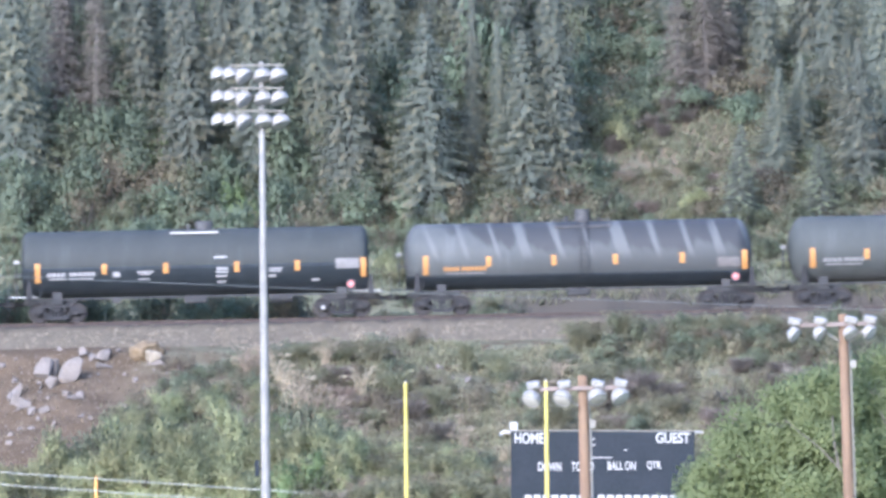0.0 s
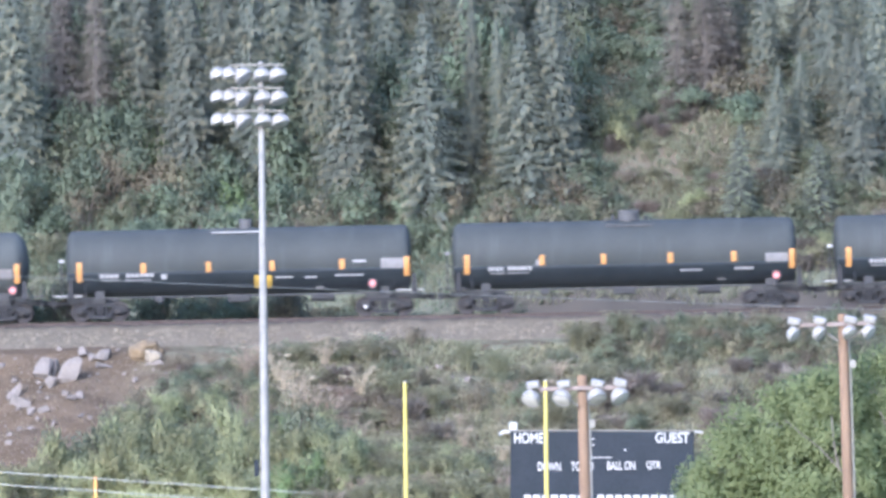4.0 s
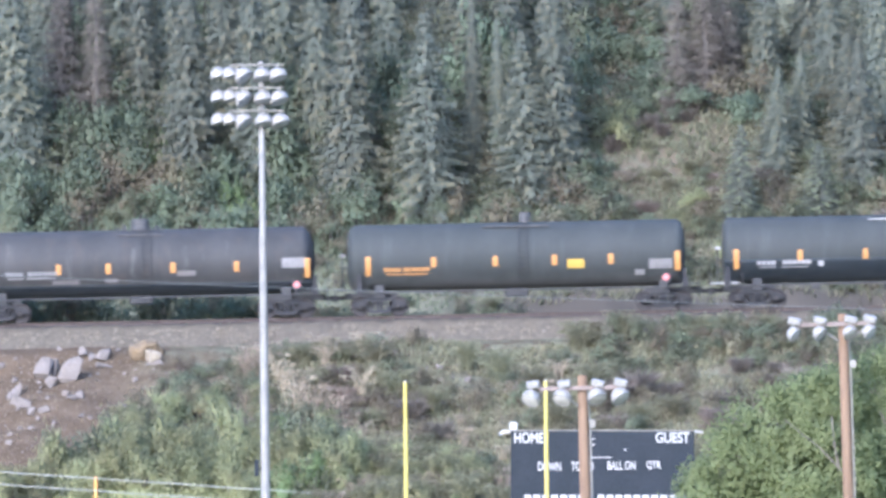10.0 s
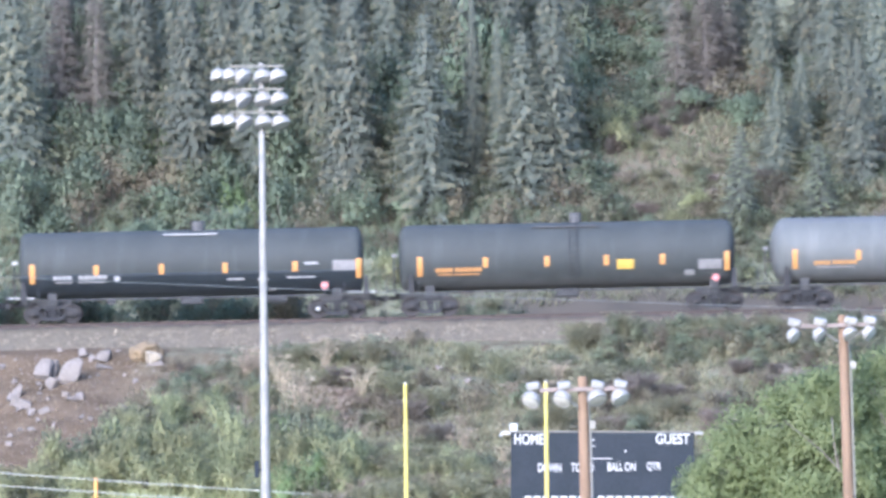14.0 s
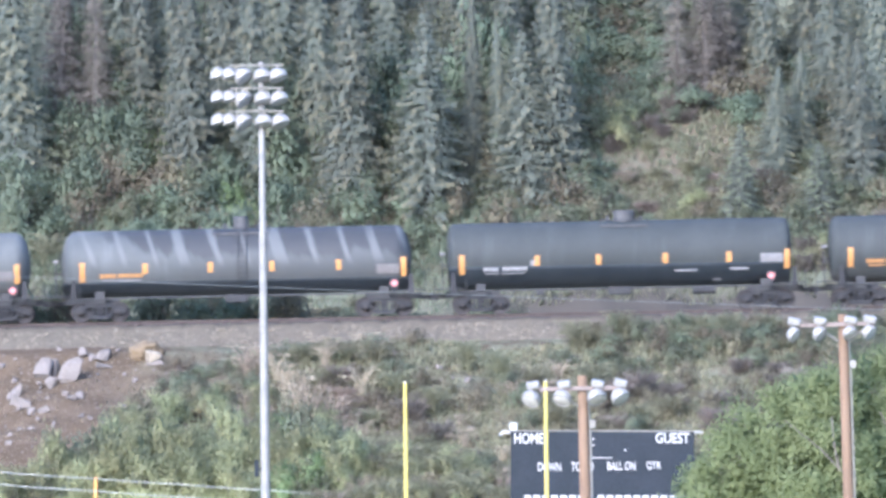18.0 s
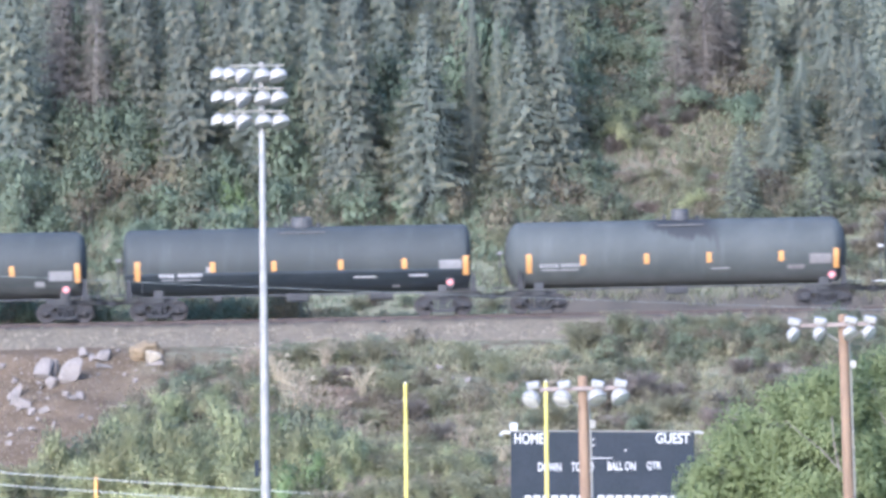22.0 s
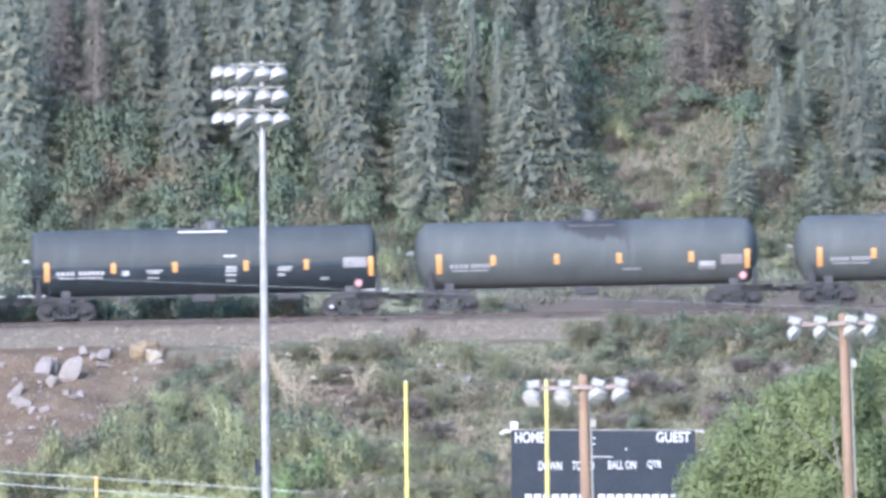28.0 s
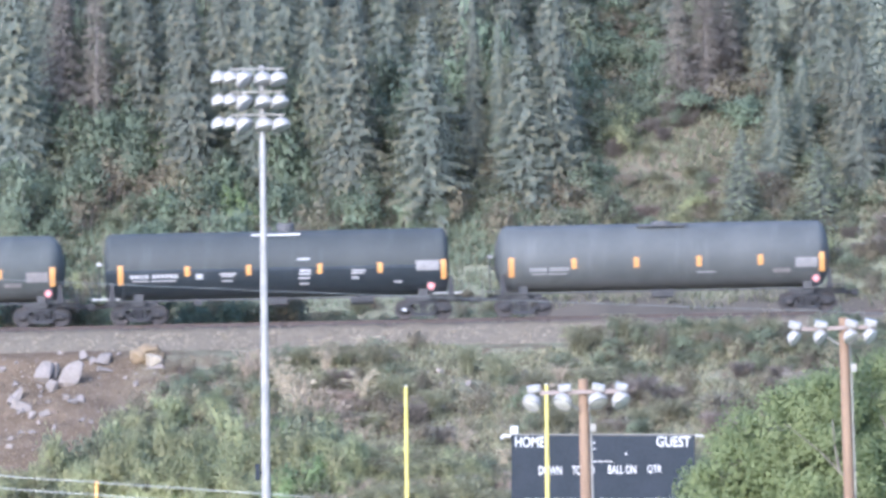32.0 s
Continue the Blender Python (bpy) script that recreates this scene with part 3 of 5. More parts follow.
def twig_mesh(seed, mat, n=640):
    """A dry bush: only twigs, forking outwards."""
    rng = np.random.default_rng(seed)
    a = rng.uniform(0, 2 * math.pi, n)
    base = np.stack([0.16 * np.cos(a) * rng.random(n), 0.16 * np.sin(a) * rng.random(n), rng.uniform(0, 0.6, n)], 1)
    base[:, :2] *= 1 + 2 * base[:, 2:3]
    ax = unit(np.stack([np.cos(a) * rng.uniform(0.2, 1, n), np.sin(a) * rng.uniform(0.2, 1, n), rng.uniform(0.2, 1, n)], 1))
    side = unit(np.cross(ax, rng.normal(0, 1, (n, 3))))
    ln = rng.uniform(0.2, 0.5, n)
    return mesh_of("foliage", leaf_cards(base, ax, side, ln, rng.uniform(0.018, 0.04, n)), quads(n), mat)


SHRUB_KINDS = {}
for key, mat, count, leaf, up in (("willow", M_WILLOW, 1600, 0.105, 1.3), ("green", M_SHRUB, 850, 0.085, 0.4), ("olive", M_OLIVE, 800, 0.08, 0.5),
                                  ("lush", M_LUSH, 1150, 0.098, 0.6), ("bright", M_BRIGHT, 1500, 0.09, 0.8)):
    SHRUB_KINDS[key] = []
    for s in range(4):
        leaves, tips = shrub_mesh(100 + s, mat, count, leaf, 14 + 2 * s, up, (0.2, 0.4) if key == "willow" else (0.35, 0.7))
        SHRUB_KINDS[key].append((leaves, stems_mesh(tips, s, M_BARK)))
SHRUB_KINDS["twig"] = [(twig_mesh(200 + s, M_TWIG), None) for s in range(4)]
SHRUB_KINDS["grass"] = [(straw_mesh(230 + s, M_GRASS, 170, 1.1), None) for s in range(4)]
SHRUB_KINDS["straw"] = [(straw_mesh(220 + s, M_STRAW), None) for s in range(4)]
SHRUB_KINDS["brush"] = [(twig_mesh(210 + s, M_DEAD, 620), None) for s in range(4)]
SHRUB_LABEL = {"bright": ("fresh bright green sapling bush", "sapling_bush"), "lush": ("tall bright green alder bush between the spruces", "alder_bush"), "straw": ("clump of dry tan grass arching over the bank", "dry_grass_clump"),
               "willow": ("light green willow bush on the bank", "willow_bush"), "green": ("leafy green bush among dry grass", "bush"),
               "olive": ("low olive-green bush on the slope", "bush"), "grass": ("tuft of long pale green grass", "grass_tuft"),
               "twig": ("dry leafless tan bush on the slope", "dry_bush"), "brush": ("leafless grey-purple brush on the open slope", "dead_brush")}


for x, y, h in ((12.8, 538.0, 8.5), (-11.8, 535.8, 9.2), (6.4, 534.0, 9.4)):
    plant_spruce(SPRUCES, int(x * 10), x, y, h, 1.8, "dark green spruce tree higher up the wooded hillside", "spruces on the hillside")


def plant_shrub(kind, x, y, r, h):
    label, name = SHRUB_LABEL[kind]
    if y > 505 and name == "bush":
        label, name = ("leafy green shrub between the spruces" if kind == "green" else "olive-green shrub on the hillside"), ("hillside_shrub" if kind == "green" else "olive_shrub")
    leaves, stems = SHRUB_KINDS[kind][int(RNG.integers(0, 4))]
    ob = empty(name, pose(x, y, ground_z(x, y) - 0.05, 0, 0, RNG.uniform(0, 360)), label, "bush" if kind not in ("grass", "straw") else "grass", label)
    ob.scale = (r * 1.7, r * 1.7, h)
    if stems:
        part("stem", stems, None, ob)
    part("foliage", leaves, None, ob)


# x, y, radius, height of the larger bushes at the foot of the bank
BUSHES = (
    ("willow", -18.6, 476.9, 0.9, 1.9),
    ("willow", -16.8, 477.4, 1, 1.9),
    ("willow", -15.1, 479.2, 1, 2),
    ("willow", -13.3, 478.5, 1.1, 2.1),
    ("willow", -11.5, 479.1, 1, 2),
    ("willow", -9.9, 477.2, 1, 2),
    ("willow", -12.6, 481.6, 0.9, 1.7),
    ("willow", -14.5, 481.4, 0.8, 1.6),
    ("willow", -16.0, 476.5, 1, 1.9),
    ("willow", -8.9, 476.2, 1, 1.9),
    ("willow", -13.7, 476.7, 1, 2),
    ("willow", -11.2, 476.6, 1, 2),
    ("bright", -7.4, 476.5, 1, 2.1),
    ("bright", -5.8, 476.4, 0.8, 2.6),
    ("willow", -4.7, 476.1, 0.8, 2),
    ("olive", -7.9, 481.5, 0.9, 1.9),
    ("bright", -7.3, 482.7, 0.7, 2),
    ("green", -3.8, 475.7, 0.8, 1.4),
    ("olive", -10.5, 482.2, 0.8, 1.5),
    ("green", -17.8, 476.6, 0.9, 1.5),
    ("willow", -19.6, 476.3, 0.8, 1.5),
    ("green", -5.8, 475.8, 0.9, 2),
    ("willow", 0.8, 476.2, 0.8, 1.6),
    ("willow", 1.8, 476.7, 0.8, 1.5),
    ("olive", -0.2, 475.6, 0.8, 1.4),
    ("green", -2.3, 475.7, 0.7, 1.2),
    ("straw", -9.1, 489.1, 0.9, 1.7),
    ("straw", -8.5, 489.5, 0.9, 1.8),
    ("straw", -7.4, 488.1, 0.8, 1.4),
    ("straw", -6.7, 486.8, 1.1, 1.6),
    ("straw", -5.9, 486.1, 1.2, 1.8),
    ("straw", -5.1, 485.4, 1.1, 1.6),
    ("straw", -4.6, 487.0, 0.8, 1.1),
    ("twig", -5.4, 486.1, 0.9, 1.1),
    ("straw", -2.4, 476.3, 0.9, 1),
    ("straw", -0.7, 476.2, 0.8, 1),
    ("green", -10.4, 490.8, 0.7, 0.8),
    ("green", -11.4, 490.6, 0.5, 0.7),
    ("green", -13.0, 489.3, 0.5, 0.7),
)
for kind, x, y, r, h in BUSHES:
    plant_shrub(kind, x, y, r, h)


def scatter(kinds, n, x0, x1, y0, y1, r0, r1, flat=1.2):
    for i in range(n):
        x, y, r = RNG.uniform(x0, x1), RNG.uniform(y0, y1), RNG.uniform(r0, r1)
        plant_shrub(kinds[int(RNG.integers(0, len(kinds)))], x, y, r, r * flat * RNG.uniform(0.8, 1.5))


def cover(name, n, x0, x1, y0, y1, low, high, mat, label, lean=0.5):
    """Loose growth too fine to count: upright blades and sprigs on the slope."""
    rng = np.random.default_rng(len(name) + n)
    x, y = rng.uniform(x0, x1, n), rng.uniform(y0, y1, n)
    keep = np.array([noise.noise((a * 0.35, b * 0.35, 2.0)) + 0.35 * noise.noise((a, b, 9.0)) > -0.50 + 0.25 * rng.random() for a, b in zip(x, y)])
    x, y = x[keep], y[keep]
    base = np.stack([x, y, np.array([ground_z(a, b) for a, b in zip(x, y)]) - 0.02], 1)
    m = len(x)
    ax = unit(rng.normal(0, lean, (m, 3)) + np.array((0, 0, 1.0)))
    side = unit(np.cross(ax, rng.normal(0, 1, (m, 3))))
    ln = rng.uniform(low, high, m)
    ob = new(name, mesh_of(name, leaf_cards(base, ax, side, ln, ln * rng.uniform(0.18, 0.4, m)), quads(m), mat))
    tagged(ob, label, "grass", kind="stuff")


cover("bank_grass", 46000, -9.0, 24.0, 472.0, 494.0, 0.15, 0.42, M_GRASS, "long pale green and straw grass on the bank")
cover("bank_herbs", 30000, -8.0, 24.0, 472.0, 493.8, 0.15, 0.36, M_OLIVE, "low olive herbs on the bank", 0.9)
cover("soil_weeds", 2600, -22.0, -8.0, 480.0, 493.0, 0.10, 0.25, M_OLIVE, "thin weeds on bare brown soil", 0.9)
cover("hill_grass", 34000, -24.0, 24.0, 513.2, 545.0, 0.20, 0.5, M_HILLGRASS, "long grass behind the track and on the open slope")
cover("trackside_weeds", 5200, -24.0, 3.0, 511.6, 516.0, 0.15, 0.35, M_SHRUB, "low green weeds beside the track", 0.7)
cover("clearing_grass", 5200, 7.5, 16.0, 518.5, 528.0, 0.2, 0.45, M_HILLGRASS, "dry straw-green grass on the open slope")
cover("hill_herbs", 46000, -24.0, 24.0, 514.4, 548.0, 0.2, 0.45, M_SHRUB, "green undergrowth of the wood", 0.9)

cover("bank_sedge", 11000, -17.6, -7.5, 473.5, 481.5, 0.35, 0.85, M_WILLOW, "tall pale green sedge between the willows", 0.3)
cover("wood_ferns", 26000, -24.0, 8.0, 516.5, 536.0, 0.35, 0.8, M_LUSH, "tall ferns between the spruces", 0.7)

# willows crowd the foot of the bank at the western end
scatter(("willow", "willow", "willow", "green"), 60, -18.0, -4.2, 476.3, 480.5, 0.8, 1.2, 1.9)
scatter(("willow", "willow", "willow", "olive"), 34, -15.5, -5.0, 479.0, 484.5, 0.7, 1.0, 1.6)
scatter(("green", "willow"), 8, -20.5, -16.5, 476.2, 478.0, 0.6, 0.9, 1.3)
scatter(("willow", "grass", "willow", "grass"), 46, -6.5, 1.5, 473.8, 479.5, 0.6, 0.9, 1.5)
scatter(("willow", "green", "willow", "olive"), 34, -14.2, -8.2, 482.0, 487.5, 0.55, 0.9, 1.5)
scatter(("green", "green", "olive"), 12, -12.6, -8.4, 489.0, 491.5, 0.45, 0.75, 1.0)
# the bank, from its top edge down
scatter(("green", "olive", "grass", "straw"), 26, -8.0, -0.4, 490.6, 493.2, 0.4, 0.8)
scatter(("green", "green", "olive"), 50, 5.2, 24.0, 490.0, 493.4, 0.5, 1.0)
scatter(("olive", "olive", "green", "grass", "grass", "straw"), 95, -6.0, 8.0, 474.0, 491.0, 0.55, 1.0)
scatter(("olive", "twig", "olive", "green", "grass", "grass"), 95, 7.0, 24.0, 474.0, 490.5, 0.55, 1.0)
scatter(("straw", "straw", "twig", "olive", "green"), 22, -9.6, -3.8, 484.0, 490.8, 0.6, 1.0, 1.1)
scatter(("olive", "grass", "green"), 18, -15.0, -7.5, 485.0, 491.0, 0.35, 0.6)
scatter(("brush", "olive"), 14, -5.5, 0.0, 482.5, 488.5, 0.6, 1.0)
scatter(("brush", "olive"), 22, 8.0, 19.0, 484.0, 490.0, 0.6, 1.1)
scatter(("grass", "willow", "straw"), 26, -5.0, 1.0, 473.5, 480.5, 0.6, 0.9, 1.3)
scatter(("green", "olive", "grass"), 44, 5.5, 24.0, 492.6, 494.7, 0.5, 0.85, 1.25)
scatter(("green", "green", "olive"), 42, 6.5, 24.0, 494.2, 495.6, 0.55, 0.8, 1.6)
# the strip behind the track and the open slope
scatter(("green", "willow", "grass", "olive"), 52, -24.0, 24.0, 514.6, 518.5, 0.6, 1.1)
scatter(("grass", "green", "olive"), 34, -24.0, 3.0, 512.5, 515.0, 0.4, 0.7, 0.9)
scatter(("green", "lush", "olive"), 72, -26.0, -7.0, 504.0, 506.0, 0.75, 1.05, 2.2)
scatter(("olive", "green", "green"), 46, -7.5, 4.5, 505.5, 508.5, 0.6, 0.9, 1.5)
scatter(("lush", "lush", "green"), 44, -22.0, 7.0, 523.0, 536.0, 1.0, 1.6, 2.2)
scatter(("lush", "green", "lush", "olive"), 95, -22.0, -7.0, 517.0, 532.0, 0.9, 1.5, 1.7)
scatter(("green", "lush", "olive"), 85, -8.0, 8.0, 517.0, 534.0, 0.7, 1.3, 1.5)
scatter(("lush", "lush", "green", "olive"), 90, 7.0, 12.8, 527.5, 541.0, 0.7, 1.3, 1.1)
scatter(("green", "lush", "willow"), 14, 6.4, 9.2, 525.5, 530.0, 0.6, 1.0, 1.4)
scatter(("lush", "lush", "green"), 34, -6.5, 4.5, 524.5, 532.0, 0.9, 1.3, 2.1)
scatter(("green", "olive", "willow"), 16, 7.8, 13.0, 516.5, 521.0, 0.45, 0.8, 1.0)
scatter(("grass", "olive", "twig", "grass"), 22, 8.5, 15.0, 519.5, 526.0, 0.4, 0.7)
scatter(("green", "olive", "willow"), 26, 6.0, 16.0, 515.0, 519.0, 0.5, 1.0)
for i in range(20):  # a band of dead brush climbs across the opening
    t = RNG.random()
    plant_shrub("brush", 8.3 + 5.4 * t + RNG.normal(0, 0.3), 525.6 + 3.5 * t + RNG.normal(0, 0.35), RNG.uniform(0.5, 0.8), RNG.uniform(0.7, 1.2))
plant_shrub("bright", -10.3, 520.6, 0.8, 2.4)
plant_shrub("bright", -9.6, 520.8, 0.6, 1.7)
plant_shrub("bright", -11.2, 521.0, 0.5, 1.3)
plant_shrub("bright", -14.5, 524.5, 0.6, 2.0)
plant_shrub("bright", -13.8, 524.6, 0.5, 2.2)
for x, y in ((-11.6, 519.6), (-12.2, 519.9), (-11.1, 519.2)):
    plant_shrub("straw", x, y, 0.9, 1.4)
scatter(("brush", "olive", "green"), 40, 14.5, 23.0, 517.0, 534.0, 0.6, 1.2)
scatter(("brush", "olive", "brush", "green"), 22, 17.5, 24.5, 514.0, 518.8, 0.6, 0.9, 1.1)
scatter(("lush", "olive", "green"), 50, 12.0, 23.0, 518.0, 534.0, 0.6, 1.2, 1.1)


def poplar(name, x, y, height, lobes, limbs, seed, label):
    """A broad-leaved tree: trunk, pale limbs, and lobes of leaf clumps that make a lumpy crown."""
    rng = np.random.default_rng(seed)
    tree = empty(name, pose(x, y, ground_z(x, y)), label, "tree")
    part("trunk", trunk_mesh("trunk", height * 0.8, 0.22, M_PALEBARK, 0.15, seed), None, tree)
    C, N = [], []
    for cx, cy, cz, r in lobes:
        n = int(15 * r * r)
        d = unit(rng.normal(0, 1, (n, 3)) + np.array((0, -0.25, 0.2)))
        C.append(np.array((cx, cy, cz)) + d * (r * rng.uniform(0.6, 1.02, n))[:, None])
        N.append(d)
    C, N = np.concatenate(C), np.concatenate(N)
    per = 160
    k = np.repeat(np.arange(len(C)), per)
    m = len(k)
    off = rng.normal(0, 0.215, (m, 3))
    base = C[k] + off
    ax = unit(rng.normal(0, 1, (m, 3)) - np.array((0, 0, 0.5)))
    soft = N[k] * 0.7 + unit(off) * 0.7 + np.array((0, 0, 0.3)) + rng.normal(0, 0.15, (m, 3))
    side = facing(rng, ax, soft, 0.4)
    ln = rng.uniform(0.08, 0.16, m)
    part("crown", card_mesh("crown", base, ax, side, ln, ln * 0.7, soft, (M_POPLAR,)), None, tree)
    for pts in limbs:
        bm = bmesh.new()
        for i, (a, b) in enumerate(zip(pts, pts[1:])):
            rod(bm, (a[0], a[1] - 0.25 * (i > 0), a[2]), (b[0], b[1] - 0.25, b[2]), 0.042 / (1 + 0.7 * i), 0.042 / (1.7 + 0.7 * i), 6)
        part("limb", bm, M_PALEBARK, tree)
    return tree


poplar("poplar_tree", 11.9, 335.0, 12.0, ((-3.4, 0.2, 8.6, 1.3), (-2.6, 0.0, 9.8, 1.4), (-1.6, 0.3, 10.7, 1.45), (-0.5, 0.0, 11.25, 1.5), (0.55, 0.3, 11.6, 1.4),
                                          (0.0, -0.6, 9.4, 2.0), (-1.6, -0.4, 8.6, 1.8), (1.0, -0.3, 9.2, 1.8), (-0.6, -0.3, 7.4, 2.3)),
       (((0.2, -0.2, 7.0), (0.75, -1.9, 9.4), (-0.1, -2.1, 10.3), (-0.6, -2.0, 10.7), (-1.2, -1.9, 11.2)), ((0.5, -1.95, 9.7), (0.35, -1.9, 10.5), (0.3, -1.7, 11.3))),
       3, "bright green broad-leaved tree beside the lamp pole")
poplar("poplar_tree", 15.0, 337.0, 13.0, ((-1.25, 0.0, 11.8, 1.45), (0.1, 0.2, 12.3, 1.6), (-1.1, -0.4, 10.2, 1.8), (0.6, 0.0, 10.4, 2.0), (0.0, 0.0, 8.6, 2.2)),
       (((0, 0, 7.5), (-0.6, -2.1, 10.0), (-1.2, -1.9, 11.4)), ((0, 0, 8.0), (0.5, -2.0, 10.4), (0.7, -1.9, 11.8))),
       4, "bright green broad-leaved tree with a dense crown")

# ---- boulders at the bare end of the bank ----
def boulder(x, y, wide, high, seed, label="pale pinkish angular boulder lying on the bare bank", mat=None, lean=0.0):
    """A broken block with flat faces and worn edges, half bedded in the soil."""
    rng = np.random.default_rng(900 + seed)
    bm = bmesh.new()
    for i in range(13):
        p = rng.normal(0, 1, 3)
        p = np.sign(p) * np.abs(p / np.abs(p).max()) ** 0.6 * rng.uniform(0.8, 1.0)
        bm.verts.new((p[0] * wide * 0.56, p[1] * min(wide, high) * 0.42, p[2] * high * 0.56))
    bmesh.ops.convex_hull(bm, input=bm.verts)
    spare = [v for v in bm.verts if not v.link_faces]
    if spare:
        bmesh.ops.delete(bm, geom=spare, context="VERTS")
    bmesh.ops.bevel(bm, geom=list(bm.edges), offset=0.03 * min(wide, high), segments=1, affect="EDGES")
    me = bpy.data.meshes.new("boulder")
    bm.to_mesh(me)
    bm.free()
    me.materials.append(mat or M_ROCK)
    ob = new("boulder", me)
    ob.matrix_basis = pose(x, y, ground_z(x, y) + high * 0.36, -22 + rng.uniform(-10, 10), lean + rng.uniform(-8, 8), rng.uniform(-18, 18))
    return tagged(ob, label, "boulder", "boulders on the bank")


# x, y, width, height, lean of the larger blocks
ROCKS = (
    (-18.61, 491.5, 0.76, 1.00, -6), (-18.13, 491.9, 0.34, 0.84, 12), (-18.24, 490.1, 0.54, 0.6, 25), (-17.30, 490.3, 0.90, 1.34, 16),
    (-16.84, 493.0, 0.46, 0.45, 0), (-15.88, 492.6, 0.72, 0.70, 8), (-15.77, 491.9, 0.90, 0.28, -4), (-16.41, 492.6, 0.28, 0.42, 10),
    (-17.96, 494.6, 0.28, 0.28, 0), (-19.83, 489.4, 0.52, 0.72, 24), (-19.51, 487.9, 1.00, 0.52, 14), (-20.13, 488.9, 0.42, 0.42, 0),
    (-19.02, 487.0, 0.36, 0.40, 8), (-18.44, 486.9, 0.52, 0.32, -14), (-18.70, 486.2, 0.22, 0.30, 12), (-17.21, 487.9, 0.50, 0.36, 6),
    (-16.85, 488.3, 0.36, 0.42, -10), (-17.50, 488.4, 0.34, 0.28, 0), (-16.75, 486.1, 0.32, 0.30, 6), (-16.27, 485.5, 0.26, 0.22, 0),
    (-17.94, 485.1, 0.18, 0.32, 0), (-20.62, 492.8, 0.30, 0.32, 0), (-18.81, 490.7, 0.28, 0.22, 20), (-18.68, 490.1, 0.22, 0.22, 0),
    (-14.35, 490.2, 0.28, 0.28, 10), (-19.94, 491.2, 0.30, 0.34, 12), (17.1, 490.1, 0.5, 0.45, 0))
for i, (x, y, wide, high, lean) in enumerate(ROCKS):
    boulder(x, y, wide, high, i + 1, lean=lean)
for i in range(70):
    x, y = RNG.uniform(-21.5, -12.5), RNG.uniform(481, 493.5)
    r = 0.08 + 0.20 * RNG.random() ** 3
    boulder(x, y, r * 1.4, r, 40 + i, "small pale stone on the bare soil of the bank")
for i in range(44):
    r = 0.12 + 0.16 * RNG.random() ** 2
    boulder(RNG.uniform(-5.5, 7.0), RNG.uniform(484.0, 492.5), r * 1.3, r * 1.2, 130 + i, "small pale stone among the growth on the bank")


def clay_scar():
    """A fresh cut in the edge of the bank: a mound of ochre clay with a hollow side, and two pale slabs."""
    bm = bmesh.new()
    bmesh.ops.create_icosphere(bm, subdivisions=4, radius=1.0)
    for v in bm.verts:
        p = v.co * 1.9
        v.co *= 1 + 0.22 * noise.noise(p) + 0.10 * noise.noise(p * 2.7) + 0.05 * noise.noise(p * 7)
        # the side that has fallen away
        d = (v.co - Vector((0.45, -0.8, -0.1))).length
        if d < 0.75:
            v.co.y += 0.9 * (0.75 - d)
        v.co = Vector((v.co.x * 0.80, v.co.y * 0.75, v.co.z * 0.56))
    me = bpy.data.meshes.new("clay_scar")
    bm.to_mesh(me)
    bm.free()
    me.transform(Matrix.Translation((-13.85, 492.9, ground_z(-13.85, 492.9) + 0.10)))
    me.materials.append(M_OCHRE)
    for p in me.polygons:
        p.use_smooth = True
    tagged(new("clay_scar", me), "fallen mound of freshly cut ochre clay on the bank", "soil")
    boulder(-13.42, 491.9, 0.95, 0.24, 21, "long pale slab lying in the clay scar", None, -10)
    boulder(-13.25, 492.2, 0.24, 0.42, 22, "small pale slab standing in the clay scar", None, 14)
    boulder(-13.55, 492.1, 0.8, 0.75, 23, "grey-brown stone in the hollow of the scar", M_STONE, 5)


clay_scar()


# ---- floodlight poles ----
def bowl_mesh():
    bm = bmesh.new()
    lathe(bm, ((0.0, 0.03), (0.10, 0.03), (0.13, 0.0), (0.225, -0.05), (0.29, -0.13), (0.325, -0.24), (0.335, -0.34), (0.335, -0.38), (0.31, -0.38), (0.29, -0.34)), 20)
    me = bpy.data.meshes.new("reflector")
    bm.to_mesh(me)
    bm.free()
    me.materials.append(M_LAMPSHELL)
    for p in me.polygons:
        p.use_smooth = True
    bm = bmesh.new()
    lathe(bm, ((0.0, -0.40), (0.17, -0.385), (0.308, -0.352), (0.0, -0.33)), 20)
    glass = bpy.data.meshes.new("lens")
    bm.to_mesh(glass)
    bm.free()
    glass.materials.append(M_LAMPGLASS)
    return me, glass


BOWL, LENS = bowl_mesh()
WHITE_LENS = LENS.copy()
WHITE_LENS.materials.clear()
WHITE_LENS.materials.append(M_LAMPWHITE)


def lamp(parent, x, y, z, way, size=1.0, lens=LENS):
    """A floodlight head: spun reflector with a lens, hung in a yoke; way is where it points."""
    q = (-Vector(way)).to_track_quat("Z", "Y").to_matrix().to_4x4()
    ob = part("floodlight", BOWL, None, parent, "white spun-metal floodlight head")
    ob.matrix_basis = Matrix.Translation((x, y, z)) @ q @ Matrix.Translation((0, 0, 0.22 * size)) @ Matrix.Diagonal((size, size, size, 1))
    part("lens", lens, None, ob)
    return ob


